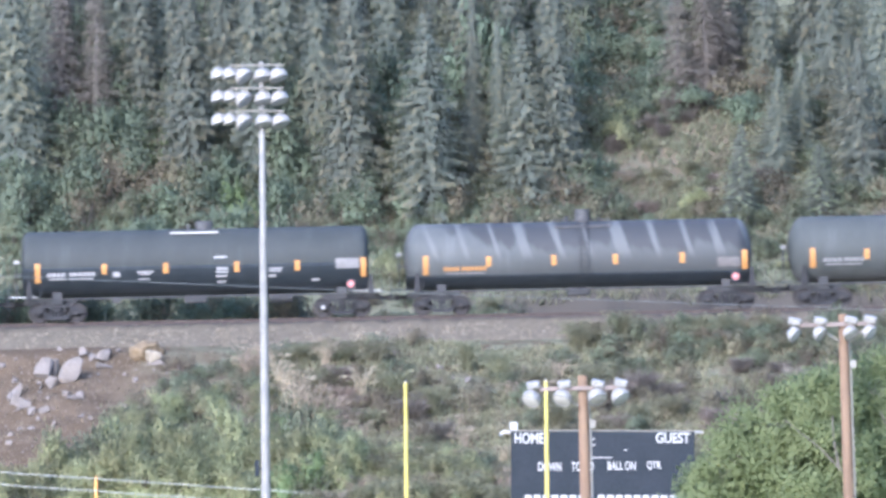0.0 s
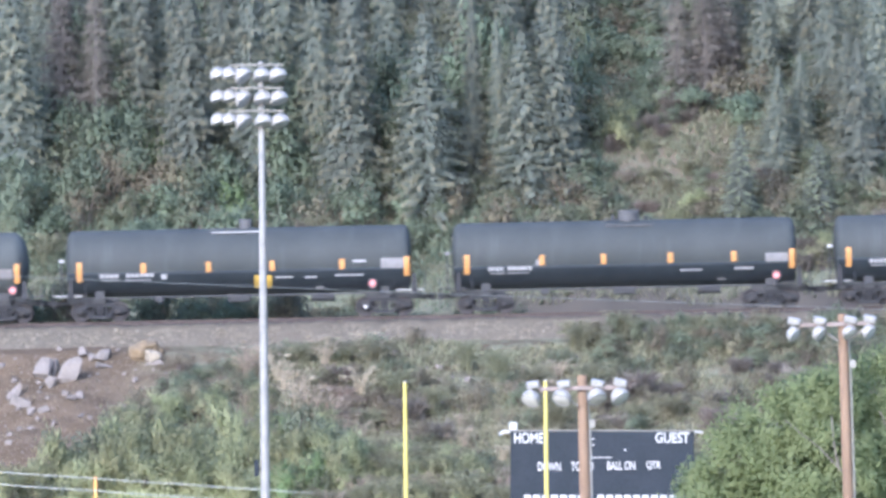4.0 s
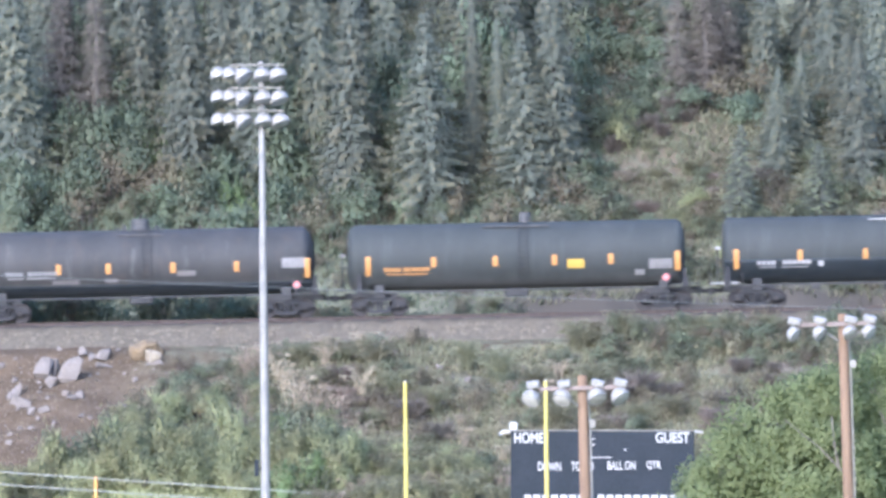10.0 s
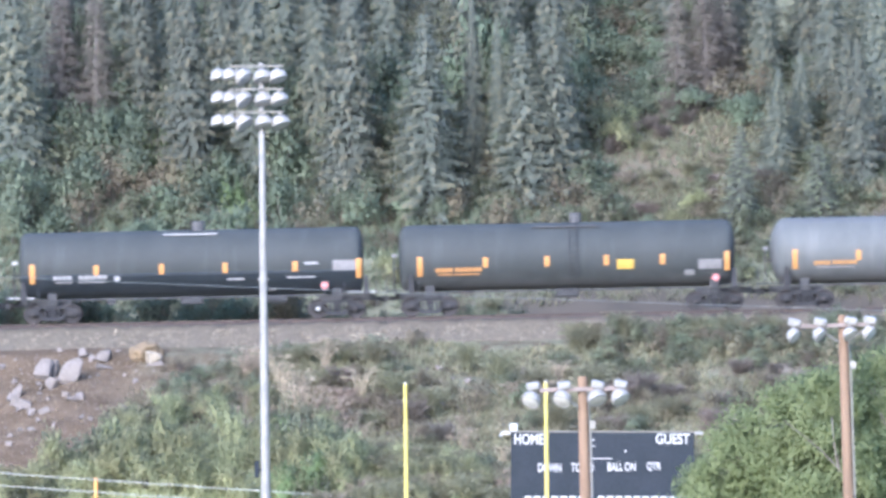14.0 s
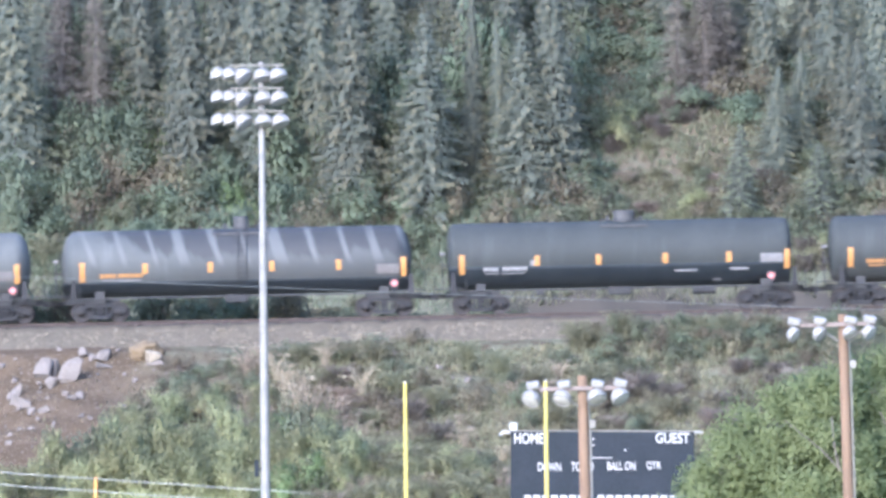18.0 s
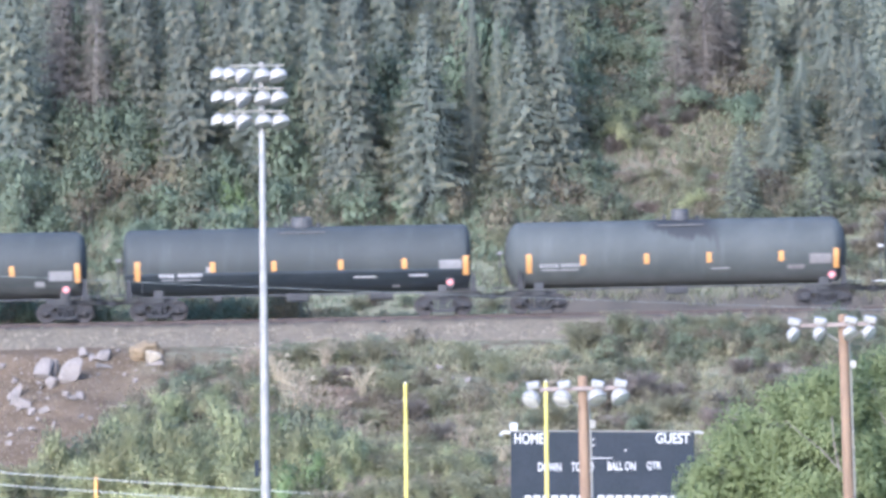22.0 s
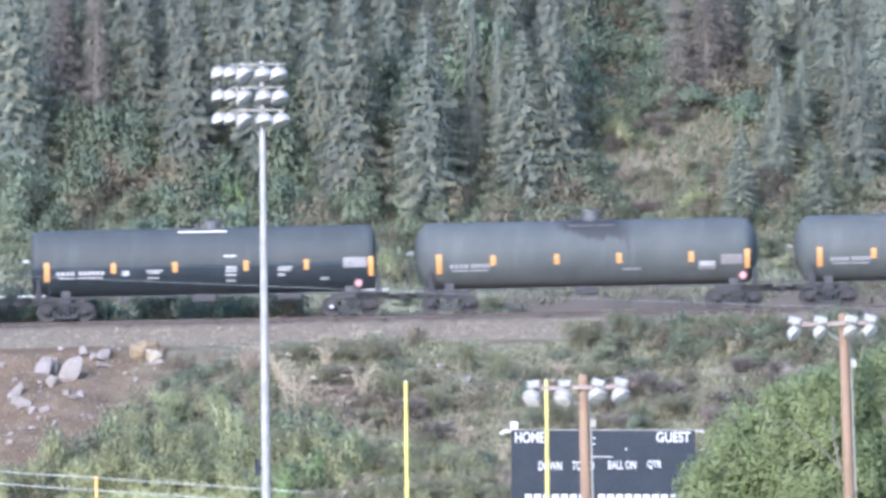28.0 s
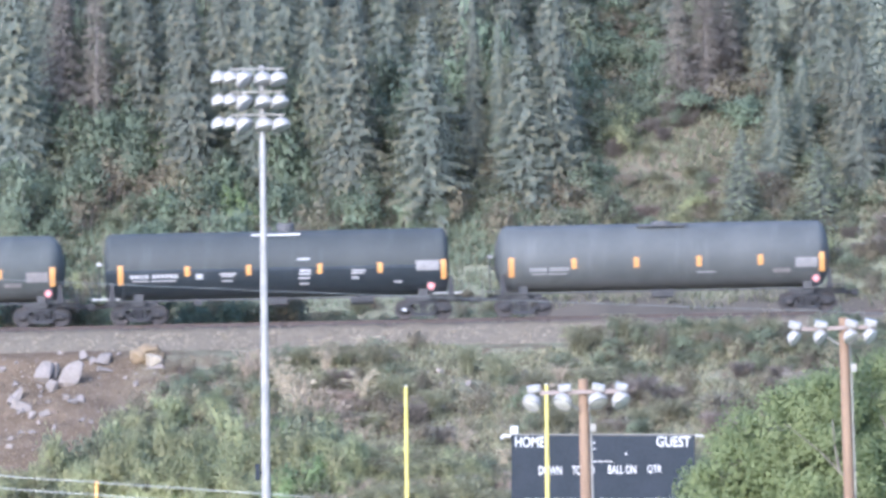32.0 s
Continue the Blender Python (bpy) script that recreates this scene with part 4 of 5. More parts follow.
def steel_pole():
    pole = empty("floodlight_pole", pose(-7.06, 415.0, 0.0), "tall grey steel floodlight pole with three rows of white lamps", "light pole")
    bm = bmesh.new()
    lathe(bm, ((0.0, -0.3), (0.21, -0.3), (0.20, 3.0), (0.165, 12.0), (0.125, 20.0), (0.11, 24.25), (0.0, 24.3)), 20)
    part("shaft", bm, M_GALV, pole, smooth=True)
    bm = lathe(bmesh.new(), ((0.0, -0.1), (0.42, -0.1), (0.42, 0.05), (0.0, 0.05)), 20)
    part("base_plate", bm, M_GALV, pole)
    for k, z in enumerate((24.15, 23.25, 22.35)):
        bm = box(bmesh.new(), -1.22, 0.88, -0.17, -0.11, z - 0.03, z + 0.03, 0.008)
        box(bm, -1.72, -0.9, -0.08, -0.03, z - 0.20, z - 0.15)
        box(bm, -1.0, -0.95, -0.17, -0.03, z - 0.20, z + 0.02)
        box(bm, -0.1, 0.1, -0.17, 0.1, z - 0.07, z + 0.05)
        part("crossarm", bm, M_CONDUIT, pole)
        d = 0.02 * k
        for x, way in ((-1.69, (0.22, -0.10, -0.90)), (-1.26, (0.24, -0.12, -0.90)), (-0.73, (0.48, -0.32, -0.60)), (0.05 + d, (0.12, -0.30, -0.80)), (0.64 + d * 2, (0.25, -0.28, -0.75))):
            lamp(pole, x, -0.22, z - (0.40 if x > -1 else 0.33), way, 1.14 if x > -1 else 1.0)
            bm = box(bmesh.new(), x - 0.03, x + 0.03, -0.2, -0.08, z - 0.24, z - 0.02)
            part("bracket", bm, M_GALV, pole)
    bm = box(bmesh.new(), -0.42, -0.24, -0.12, 0.12, 8.0, 8.65, 0.02)
    box(bm, -0.26, -0.1, -0.03, 0.03, 8.25, 8.35)
    part("ballast_box", bm, M_BOARD, pole, "small dark ballast box")
    return pole


steel_pole()


def wood_pole(x, y, top, lean, lamps, arm, box_z, ways, label, size=0.84):
    pole = empty("wooden_lamp_pole", pose(x, y, 0, 0, -lean, 0), label, "light pole", "wooden lamp poles")
    bm = bmesh.new()
    lathe(bm, ((0.0, -0.4), (0.185, -0.4), (0.165, top * 0.5), (0.142, top - 0.02), (0.13, top), (0.0, top + 0.01)), 16)
    part("shaft", bm, M_POLEWOOD, pole, smooth=True)
    az = top - arm[2]
    part("crossarm", box(bmesh.new(), arm[0], arm[1], -0.22, -0.13, az - 0.06, az + 0.06, 0.01), M_CROSSARM, pole)
    for s in (-1, 1):
        part("brace", rod(bmesh.new(), (s * 0.14, -0.18, az - 0.5), (s * 0.66, -0.24, az - 0.14), 0.03), M_CONDUIT, pole)
    for lx, way in zip(lamps, ways):
        lamp(pole, lx, -0.28, az - 0.24, way, size, WHITE_LENS)
        bm = box(bmesh.new(), -0.19, 0.19, -0.12, 0.12, -0.10, 0.10, 0.04)
        part("ballast_box", bm, M_LAMPSHELL, pole, "white ballast box over its lamp").matrix_basis = pose(lx + 0.05, -0.2, az + 0.12, 12, 14 * (1 if way[0] > 0 else -0.4), 0)
        part("bracket", box(bmesh.new(), lx - 0.03, lx + 0.03, -0.3, -0.2, az - 0.2, az + 0.05), M_CONDUIT, pole)
    part("switch_box", box(bmesh.new(), 0.16, 0.34, -0.16, 0.02, box_z - 0.13, box_z + 0.11, 0.01), M_CONDUIT, pole, "grey electrical box")
    part("conduit", rod(bmesh.new(), (0.19, -0.06, 0.0), (0.19, -0.06, box_z - 0.12), 0.026), M_CONDUIT, pole, "pale grey conduit")
    part("conduit", rod(bmesh.new(), (0.20, -0.06, box_z + 0.1), (0.12, -0.16, az), 0.014), M_CABLE, pole)
    return pole


wood_pole(4.11, 300.0, 12.99, 0.83, (-1.46, -0.58, 0.38, 1.03), (-1.24, 1.28, 0.36), 11.62,
          ((-0.35, -0.45, -0.6), (-0.30, -0.45, -0.6), (0.25, -0.45, -0.65), (0.42, -0.40, -0.65)),
          "weathered wooden lamp pole with four white floodlights beside the scoreboard")
wood_pole(12.03, 310.0, 14.62, 1.28, (-1.48, -0.72, 0.18, 0.74), (-1.3, 0.95, 0.30), 13.15,
          ((0.66, -0.42, -0.58), (0.62, -0.42, -0.60), (0.38, -0.45, -0.66), (0.62, -0.42, -0.60)),
          "weathered wooden lamp pole with four white floodlights among trees", 0.70)


# ---- goalpost ----
def goalpost():
    g = empty("goalpost", pose(1.26, 425.0, 0.0), "tall yellow football goalpost with two thin uprights", "goalpost")
    for x in (-2.83, 2.82):
        bm = rod(bmesh.new(), (x, 0, 3.0), (x, 0, 11.52), 0.088, 0.08, 14)
        part("upright", bm, M_YELLOW, g)
        part("cap", rod(bmesh.new(), (x, 0, 11.52), (x, 0, 11.58), 0.075, 0.02, 14), M_WHITE, g)
    part("crossbar", rod(bmesh.new(), (-2.92, 0, 3.0), (2.92, 0, 3.0), 0.08, None, 14), M_YELLOW, g)
    bm = rod(bmesh.new(), (0, 1.8, -0.2), (0, 1.8, 2.2), 0.1, None, 14)
    rod(bm, (0, 1.8, 2.2), (0, 0, 2.98), 0.1, None, 14)
    part("gooseneck", bm, M_YELLOW, g)


goalpost()


# ---- scoreboard ----
def lettering(parent, text, x, z, w, h, y):
    """Raised white letters of a given width and height, standing on the board's face."""
    cu = bpy.data.curves.new("lettering", "FONT")
    cu.body, cu.extrude, cu.offset = text, 0.01, 0.02
    tmp = new("lettering", cu)
    dg = bpy.context.evaluated_depsgraph_get()
    me = bpy.data.meshes.new_from_object(tmp.evaluated_get(dg))
    bpy.data.objects.remove(tmp)
    co = np.array([v.co for v in me.vertices])
    lo, hi = co.min(0), co.max(0)
    for v in me.vertices:
        u = (v.co.x - lo[0]) / (hi[0] - lo[0]) * w
        k = (v.co.y - lo[1]) / (hi[1] - lo[1]) * h
        v.co = (x + u, y - v.co.z, z + k)
    me.materials.clear()
    me.materials.append(M_WHITE)
    ob = new("lettering", me)
    ob.parent = parent
    return tagged(ob, 'white letters "%s"' % text)


def scoreboard():
    b = empty("scoreboard", pose(6.79, 455.0, 9.02, 0, 0.7, 0), "dark navy football scoreboard with white lettering", "scoreboard")
    part("cabinet", box(bmesh.new(), -3.95, 3.95, -0.15, 0.2, -4.7, 0.0, 0.02), M_BOARD, b)
    part("top_trim", box(bmesh.new(), -3.95, 3.95, -0.18, 0.2, 0.004, 0.05), M_CONDUIT, b, "pale metal top trim")
    for text, x, z, w, h in (("HOME", -3.79, -0.53, 1.26, 0.47), ("GUEST", 2.29, -0.50, 1.46, 0.46), ("DOWN", -2.77, -1.71, 0.99, 0.38),
                             ("TO GO", -1.34, -1.70, 0.96, 0.38), ("BALL ON", 0.22, -1.66, 1.20, 0.37), ("QTR", 1.90, -1.65, 0.62, 0.37)):
        lettering(b, text, x, z, w, h, -0.162)
    for x0, x1, z0, z1 in ((-0.43, -0.35, -0.36, -0.28), (-0.43, -0.35, -0.62, -0.54), (-0.47, 0.42, -1.15, -1.11), (0.95, 1.03, -0.84, -0.76)):
        part("mark", box(bmesh.new(), x0, x1, -0.166, -0.150, z0, z1), M_WHITE, b, "small white mark")
    # a line of large lettering along the lower edge, as plain bars
    x = -3.35
    for n in (7, 10):
        for i in range(n):
            part("letter_bar", box(bmesh.new(), x, x + 0.29, -0.166, -0.150, -3.35, -2.74, 0.006), M_WHITE, b)
            x += 0.385
        x += 0.45
    for x in (-3.2, 3.2):
        part("post", box(bmesh.new(), x - 0.12, x + 0.12, 0.204, 0.42, -9.4, -0.4, 0.01), M_GALV, b)
    bm = box(bmesh.new(), -4.0, -3.66, -0.1, 0.12, 0.055, 0.38, 0.02)
    part("horn_box", bm, M_WHITE, b, "white box on the top corner")
    bm = box(bmesh.new(), -4.36, -3.96, -0.1, 0.0, -0.10, 0.03, 0.02)
    rod(bm, (-4.42, -0.05, -0.18), (-4.28, -0.05, -0.02), 0.07, 0.04, 10)
    part("horn", bm, M_WHITE, b, "white horn on a bracket")
    bm = box(bmesh.new(), 3.95, 4.34, -0.1, 0.0, -0.07, 0.03, 0.02)
    part("horn", bm, M_WHITE, b, "white horn on a bracket")


scoreboard()


# ---- wire fence on the bank, and the overhead cable ----
def fence():
    f = empty("wire_fence", pose(-15.7, 475.0, ground_z(-15.7, 475.0)), "wire fence with an orange post and two pale strands", "fence")
    base = f.matrix_basis.translation.z
    for x in (-24.0, -15.7):
        zt = 6.84 - 0.0655 * (x + 15.7) if x > -15.8 else 6.84 - 0.066 * (x + 15.7)
        g = ground_z(x, 475.0)
        part("post", rod(bmesh.new(), (x + 15.7, 0, g - base - 0.4), (x + 15.7, 0, max(zt - base, g - base + 0.3) + 0.06), 0.075, None, 10), M_ORANGE, f)
    for drop in (0.0, 0.56):
        bm = tube([(-8.3 + i, -0.09, 6.80 - 0.078 * (i - 8.3) - drop + (0.02 if i % 4 else 0.04) - base) for i in range(25)], 0.022)
        part("strand", bm, M_WIRE, f)


fence()


def cable():
    a, b = Vector((21.52, 440.0, 14.06)), Vector((-23.68, 450.0, 16.25))
    pts = [a.lerp(b, i / 40) + Vector((0, 0, -0.3 * (i / 40) * (1 - i / 40))) for i in range(41)]
    me = bpy.data.meshes.new("overhead_cable")
    bm = tube(pts, 0.011)
    bm.to_mesh(me)
    bm.free()
    me.materials.append(M_CABLE)
    tagged(new("overhead_cable", me), "thin grey overhead cable strung across the field", "cable")


cable()

# ---- the train: tank cars ----
# paints; car space: x along the car, z up from the rail head
def tank_paint(name, dark, light, rough, spill=None, tar=False, rust=False):
    """Tank paint with fine dust, faint runs down the side, what was spilled over it, and haze painted low down."""
    m, nt, b = material(name)
    broad, runs, small = grain(nt, 0.5, 4.0), grain(nt, 1.0, 5.0, (1.6, 0.4, 0.22)), grain(nt, 9.0, 3.0)
    col = mixed(nt, ramp(nt, broad, 0.3, 0.7), dark, light)
    col = mixed(nt, calc(nt, "MULTIPLY", ramp(nt, runs, 0.52, 0.72), 0.28), col, [min(1, c * 1.5 + 0.012) for c in light])
    sep = nt.nodes.new("ShaderNodeSeparateXYZ")
    nt.links.new(nt.nodes.new("ShaderNodeTexCoord").outputs["Object"], sep.inputs[0])
    x, z = sep.outputs[0], sep.outputs[2]
    if spill:
        # dried product round the manway, with a few runs down the side
        at, wide, low, colour = spill
        away = calc(nt, "ABSOLUTE", calc(nt, "SUBTRACT", x, at))
        drip = calc(nt, "MULTIPLY", calc(nt, "POWER", grain(nt, 0.9, 4.0, (1.0, 0.1, 0.12)), 2.5), 4.6)
        foot = calc(nt, "ADD", calc(nt, "SUBTRACT", low, drip), calc(nt, "MULTIPLY", away, 0.5 / wide))
        mask = ramp(nt, calc(nt, "SUBTRACT", z, foot), -0.12, 0.26)
        side = ramp(nt, calc(nt, "MULTIPLY_ADD", grain(nt, 1.6, 4.0), 0.9, away), wide * 1.45, wide * 0.9)
        col = mixed(nt, calc(nt, "MULTIPLY", calc(nt, "MULTIPLY", mask, side), 0.9), col, colour)
    if tar:
        # tar over the crown of the tank, run down in tongues between bare slanting streaks; a greyed middle
        slant = calc(nt, "MULTIPLY_ADD", z, 0.33, x)
        comb = nt.nodes.new("ShaderNodeCombineXYZ")
        nt.links.new(slant, comb.inputs[0])
        nt.links.new(calc(nt, "MULTIPLY", z, 0.13), comb.inputs[2])
        n1 = node(nt, "TexNoise", Scale=1.3, Detail=3.0, Roughness=0.55)
        nt.links.new(comb.outputs[0], n1.inputs["Vector"])
        greyed = ramp(nt, calc(nt, "MULTIPLY_ADD", n1.outputs["Fac"], 2.0, x), -3.2, 1.2)
        col = mixed(nt, calc(nt, "MULTIPLY", greyed, 0.8), col, (0.066, 0.071, 0.073))
        gaps = calc(nt, "SINE", calc(nt, "MULTIPLY", calc(nt, "ADD", slant, calc(nt, "MULTIPLY", n1.outputs["Fac"], 1.1)), 4.19))
        bare = ramp(nt, gaps, 0.62, 0.95)
        streak = calc(nt, "MULTIPLY", bare, ramp(nt, z, 2.35, 2.9))
        col = mixed(nt, calc(nt, "MULTIPLY", streak, 0.62), col, (0.118, 0.124, 0.125))
        short = calc(nt, "MULTIPLY", ramp(nt, x, -3.6, -5.8), 1.0)
        foot = calc(nt, "ADD", calc(nt, "MULTIPLY_ADD", n1.outputs["Fac"], 1.9, 2.05), short)
        low = ramp(nt, calc(nt, "SUBTRACT", z, foot), -0.15, 0.3)
        on = ramp(nt, x, -7.2, -5.8)
        mask = calc(nt, "MULTIPLY", calc(nt, "MULTIPLY", low, calc(nt, "SUBTRACT", 1.0, bare)), on)
        col = mixed(nt, calc(nt, "MULTIPLY", mask, 0.9), col, (0.036, 0.039, 0.043))
    if rust:
        col = mixed(nt, calc(nt, "MULTIPLY", ramp(nt, grain(nt, 1.4, 5.0, (1, 1, 0.5)), 0.5, 0.66), 0.5), col, (0.056, 0.049, 0.046))
        col = mixed(nt, calc(nt, "MULTIPLY", ramp(nt, grain(nt, 1.1, 4.0, (2.2, 1, 0.3)), 0.62, 0.72), 0.4), col, (0.11, 0.106, 0.104))
    # paler towards the bottom: haze over the shaded underside, put into the colour
    haze_lift = ramp(nt, calc(nt, "MULTIPLY_ADD", grain(nt, 0.8, 4.0, (1.0, 1.0, 0.5)), 0.9, z), 2.5, 1.5)
    col = mixed(nt, calc(nt, "MULTIPLY", haze_lift, 0.65), col, (0.140, 0.144, 0.146))
    col = mixed(nt, calc(nt, "MULTIPLY", small, 0.10), col, (0.14, 0.13, 0.12))
    nt.links.new(col, b.inputs["Base Color"])
    nt.links.new(calc(nt, "MULTIPLY_ADD", runs, 0.2, rough - 0.1), b.inputs["Roughness"])
    b.inputs["Specular IOR Level"].default_value = 0.2
    bumped(nt, b, broad, 0.15, 0.02)
    return m


DARK_SPILL = (0.021, 0.023, 0.025)
M_BLACK = tank_paint("black_tank_paint", (0.032, 0.038, 0.038), (0.041, 0.047, 0.047), 0.65)
# lower panel: dark reflection of the ground put into the colour, lifted for haze
M_LOWER = tank_paint("lower_panel_paint", (0.050, 0.059, 0.064), (0.064, 0.073, 0.078), 0.4)
M_GREY = tank_paint("grey_tank_paint", (0.045, 0.052, 0.051), (0.060, 0.067, 0.065), 0.65, (0.0, 1.7, 3.98, DARK_SPILL))
M_DUSK = tank_paint("dark_grey_tank_paint", (0.052, 0.058, 0.058), (0.069, 0.075, 0.074), 0.6)
M_LIGHT = tank_paint("light_grey_tank_paint", (0.080, 0.087, 0.087), (0.102, 0.109, 0.109), 0.55, (0.1, 1.5, 4.0, (0.050, 0.054, 0.056)))
M_TAR = tank_paint("tar_streaked_white_paint", (0.064, 0.071, 0.072), (0.084, 0.091, 0.092), 0.55, None, True)
M_RUST = tank_paint("sooty_brown_paint", (0.032, 0.034, 0.035), (0.045, 0.046, 0.047), 0.6, None, False, True)
M_FRAME = surface("sooty_underframe", (0.024, 0.026, 0.029), (0.040, 0.041, 0.043), 1.5, 0.75, bump=0.3)
M_TRUCK = surface("dusty_truck_iron", (0.011, 0.012, 0.014), (0.022, 0.022, 0.024), 2.0, 0.8, bump=0.4, vary=0.5)
M_WHEEL = surface("rusty_wheel_steel", (0.018, 0.017, 0.018), (0.034, 0.030, 0.030), 3.0, 0.7, metal=0.1, bump=0.2)
M_REFLEX = surface("orange_reflective_tape", (0.36, 0.178, 0.055), (0.42, 0.215, 0.072), 4.0, 0.4, bump=0.0)
M_PANELY = surface("yellow_label", (0.37, 0.245, 0.045), (0.42, 0.285, 0.06), 3.0, 0.5, bump=0.0)
M_STENCIL = surface("white_stencil", (0.21, 0.21, 0.215), (0.30, 0.30, 0.305), 5.0, 0.6, bump=0.0)
M_FADED = surface("faded_stencil", (0.15, 0.15, 0.155), (0.20, 0.20, 0.20), 5.0, 0.7, bump=0.0)
M_PALEPANEL = surface("pale_data_panel", (0.125, 0.122, 0.122), (0.175, 0.171, 0.17), 4.0, 0.7, bump=0.0)
M_BROWNPANEL = surface("faded_data_panel", (0.105, 0.098, 0.097), (0.145, 0.135, 0.132), 4.0, 0.7, bump=0.0)
M_ORANGETEXT = surface("orange_stencil", (0.32, 0.16, 0.055), (0.40, 0.205, 0.07), 5.0, 0.6, bump=0.0)
M_PLACARD = surface("red_placard", (0.44, 0.12, 0.12), (0.50, 0.16, 0.15), 3.0, 0.5, bump=0.0)
M_WALKPALE = surface("pale_grating", (0.28, 0.28, 0.275), (0.38, 0.38, 0.37), 4.0, 0.6, bump=0.1)
M_WALKDARK = surface("dark_grating", (0.035, 0.036, 0.038), (0.065, 0.065, 0.066), 4.0, 0.7, bump=0.1)

TANK_R, TANK_Z = 1.57, 2.73
MESHES = {}


def shared(key, build, mat, smooth=False):
    if key not in MESHES:
        bm = build()
        me = bpy.data.meshes.new(key[0] if isinstance(key, tuple) else key)
        bm.to_mesh(me)
        bm.free()
        me.materials.append(mat)
        if smooth:
            for p in me.polygons:
                p.use_smooth = True
        MESHES[key] = me
    return MESHES[key]


def shell(bm, x0, x1, z0, z1, lift=0.016, n=6):
    """A thin curved plate that hugs the near side of the tank."""
    r = TANK_R + lift
    a0, a1 = math.asin((z0 - TANK_Z) / r), math.asin((z1 - TANK_Z) / r)
    n = max(1, int(abs(a1 - a0) / 0.12))
    rows = []
    for rr in (r, TANK_R - 0.01):
        rows.append([[bm.verts.new((x, -rr * math.cos(a0 + (a1 - a0) * i / n), TANK_Z + rr * math.sin(a0 + (a1 - a0) * i / n))) for x in (x0, x1)] for i in range(n + 1)])
    f, g = rows
    for i in range(n):
        bm.faces.new((f[i][0], f[i][1], f[i + 1][1], f[i + 1][0]))
        for k in (0, 1):
            bm.faces.new((f[i][k], f[i + 1][k], g[i + 1][k], g[i][k]))
    for i in (0, n):
        bm.faces.new((f[i][0], f[i][1], g[i][1], g[i][0]))
    return bm


def tank_bm(x0, x1, head, square):
    """A lying cylinder with dished heads; square heads keep a tight knuckle."""
    prof = []
    for i in range(9):
        a = math.pi / 2 * i / 8
        k = 2.0 if not square else 3.4
        c, s = abs(math.cos(a)) ** (2 / k), abs(math.sin(a)) ** (2 / k)
        prof.append((TANK_R * s, x0 + head * (1 - c)))
    for i in range(1, 6):
        prof.append((TANK_R, x0 + head + (x1 - x0 - 2 * head) * i / 6))
    for i in range(8, -1, -1):
        a = math.pi / 2 * i / 8
        k = 2.0 if not square else 3.4
        c, s = abs(math.cos(a)) ** (2 / k), abs(math.sin(a)) ** (2 / k)
        prof.append((TANK_R * s, x1 - head * (1 - c)))
    m = Matrix(((0, 0, 1, 0), (0, -1, 0, 0), (1, 0, 0, TANK_Z), (0, 0, 0, 1)))
    return lathe(bmesh.new(), prof, 48, m)


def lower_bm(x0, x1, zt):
    """A panel round the lower half of the tank, lapped 8 mm over the upper."""
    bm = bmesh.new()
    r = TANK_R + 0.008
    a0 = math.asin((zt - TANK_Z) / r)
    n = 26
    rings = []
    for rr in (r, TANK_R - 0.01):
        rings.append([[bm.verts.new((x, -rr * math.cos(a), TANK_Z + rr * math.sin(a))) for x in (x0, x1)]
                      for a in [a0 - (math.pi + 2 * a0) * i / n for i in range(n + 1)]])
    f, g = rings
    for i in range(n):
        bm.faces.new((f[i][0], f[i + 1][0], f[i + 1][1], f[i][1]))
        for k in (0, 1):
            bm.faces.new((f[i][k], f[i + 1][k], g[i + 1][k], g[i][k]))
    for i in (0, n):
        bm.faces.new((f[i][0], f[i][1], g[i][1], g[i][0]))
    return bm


def wheelset_bm():
    bm = bmesh.new()
    turn = Matrix.Rotation(math.pi / 2, 4, "X")
    for s in (-1, 1):
        prof = ((0.09, 0.07), (0.13, 0.06), (0.15, 0.02), (0.36, 0.03), (0.40, 0.065), (0.457, 0.065), (0.46, -0.03), (0.485, -0.045), (0.48, -0.065), (0.39, -0.065),
                (0.35, -0.01), (0.16, -0.03), (0.09, -0.08))
        m = Matrix.Translation((0, 0.755 * s, 0)) @ (Matrix.Rotation(math.pi, 4, "X") if s > 0 else Matrix()) @ turn
        lathe(bm, prof, 22, m)
        rod(bm, (0, 0.80 * s, 0), (0, 1.06 * s, 0), 0.085, 0.085, 12)
        rod(bm, (0, 1.06 * s, 0), (0, 1.12 * s, 0), 0.10, 0.09, 12)
        for k in range(3):
            a = 2 * math.pi * k / 3
            rod(bm, (0.055 * math.cos(a), 1.11 * s, 0.055 * math.sin(a)), (0.055 * math.cos(a), 1.15 * s, 0.055 * math.sin(a)), 0.016, None, 6)
    rod(bm, (0, -0.8, 0), (0, 0.8, 0), 0.08, None, 12)
    return bm


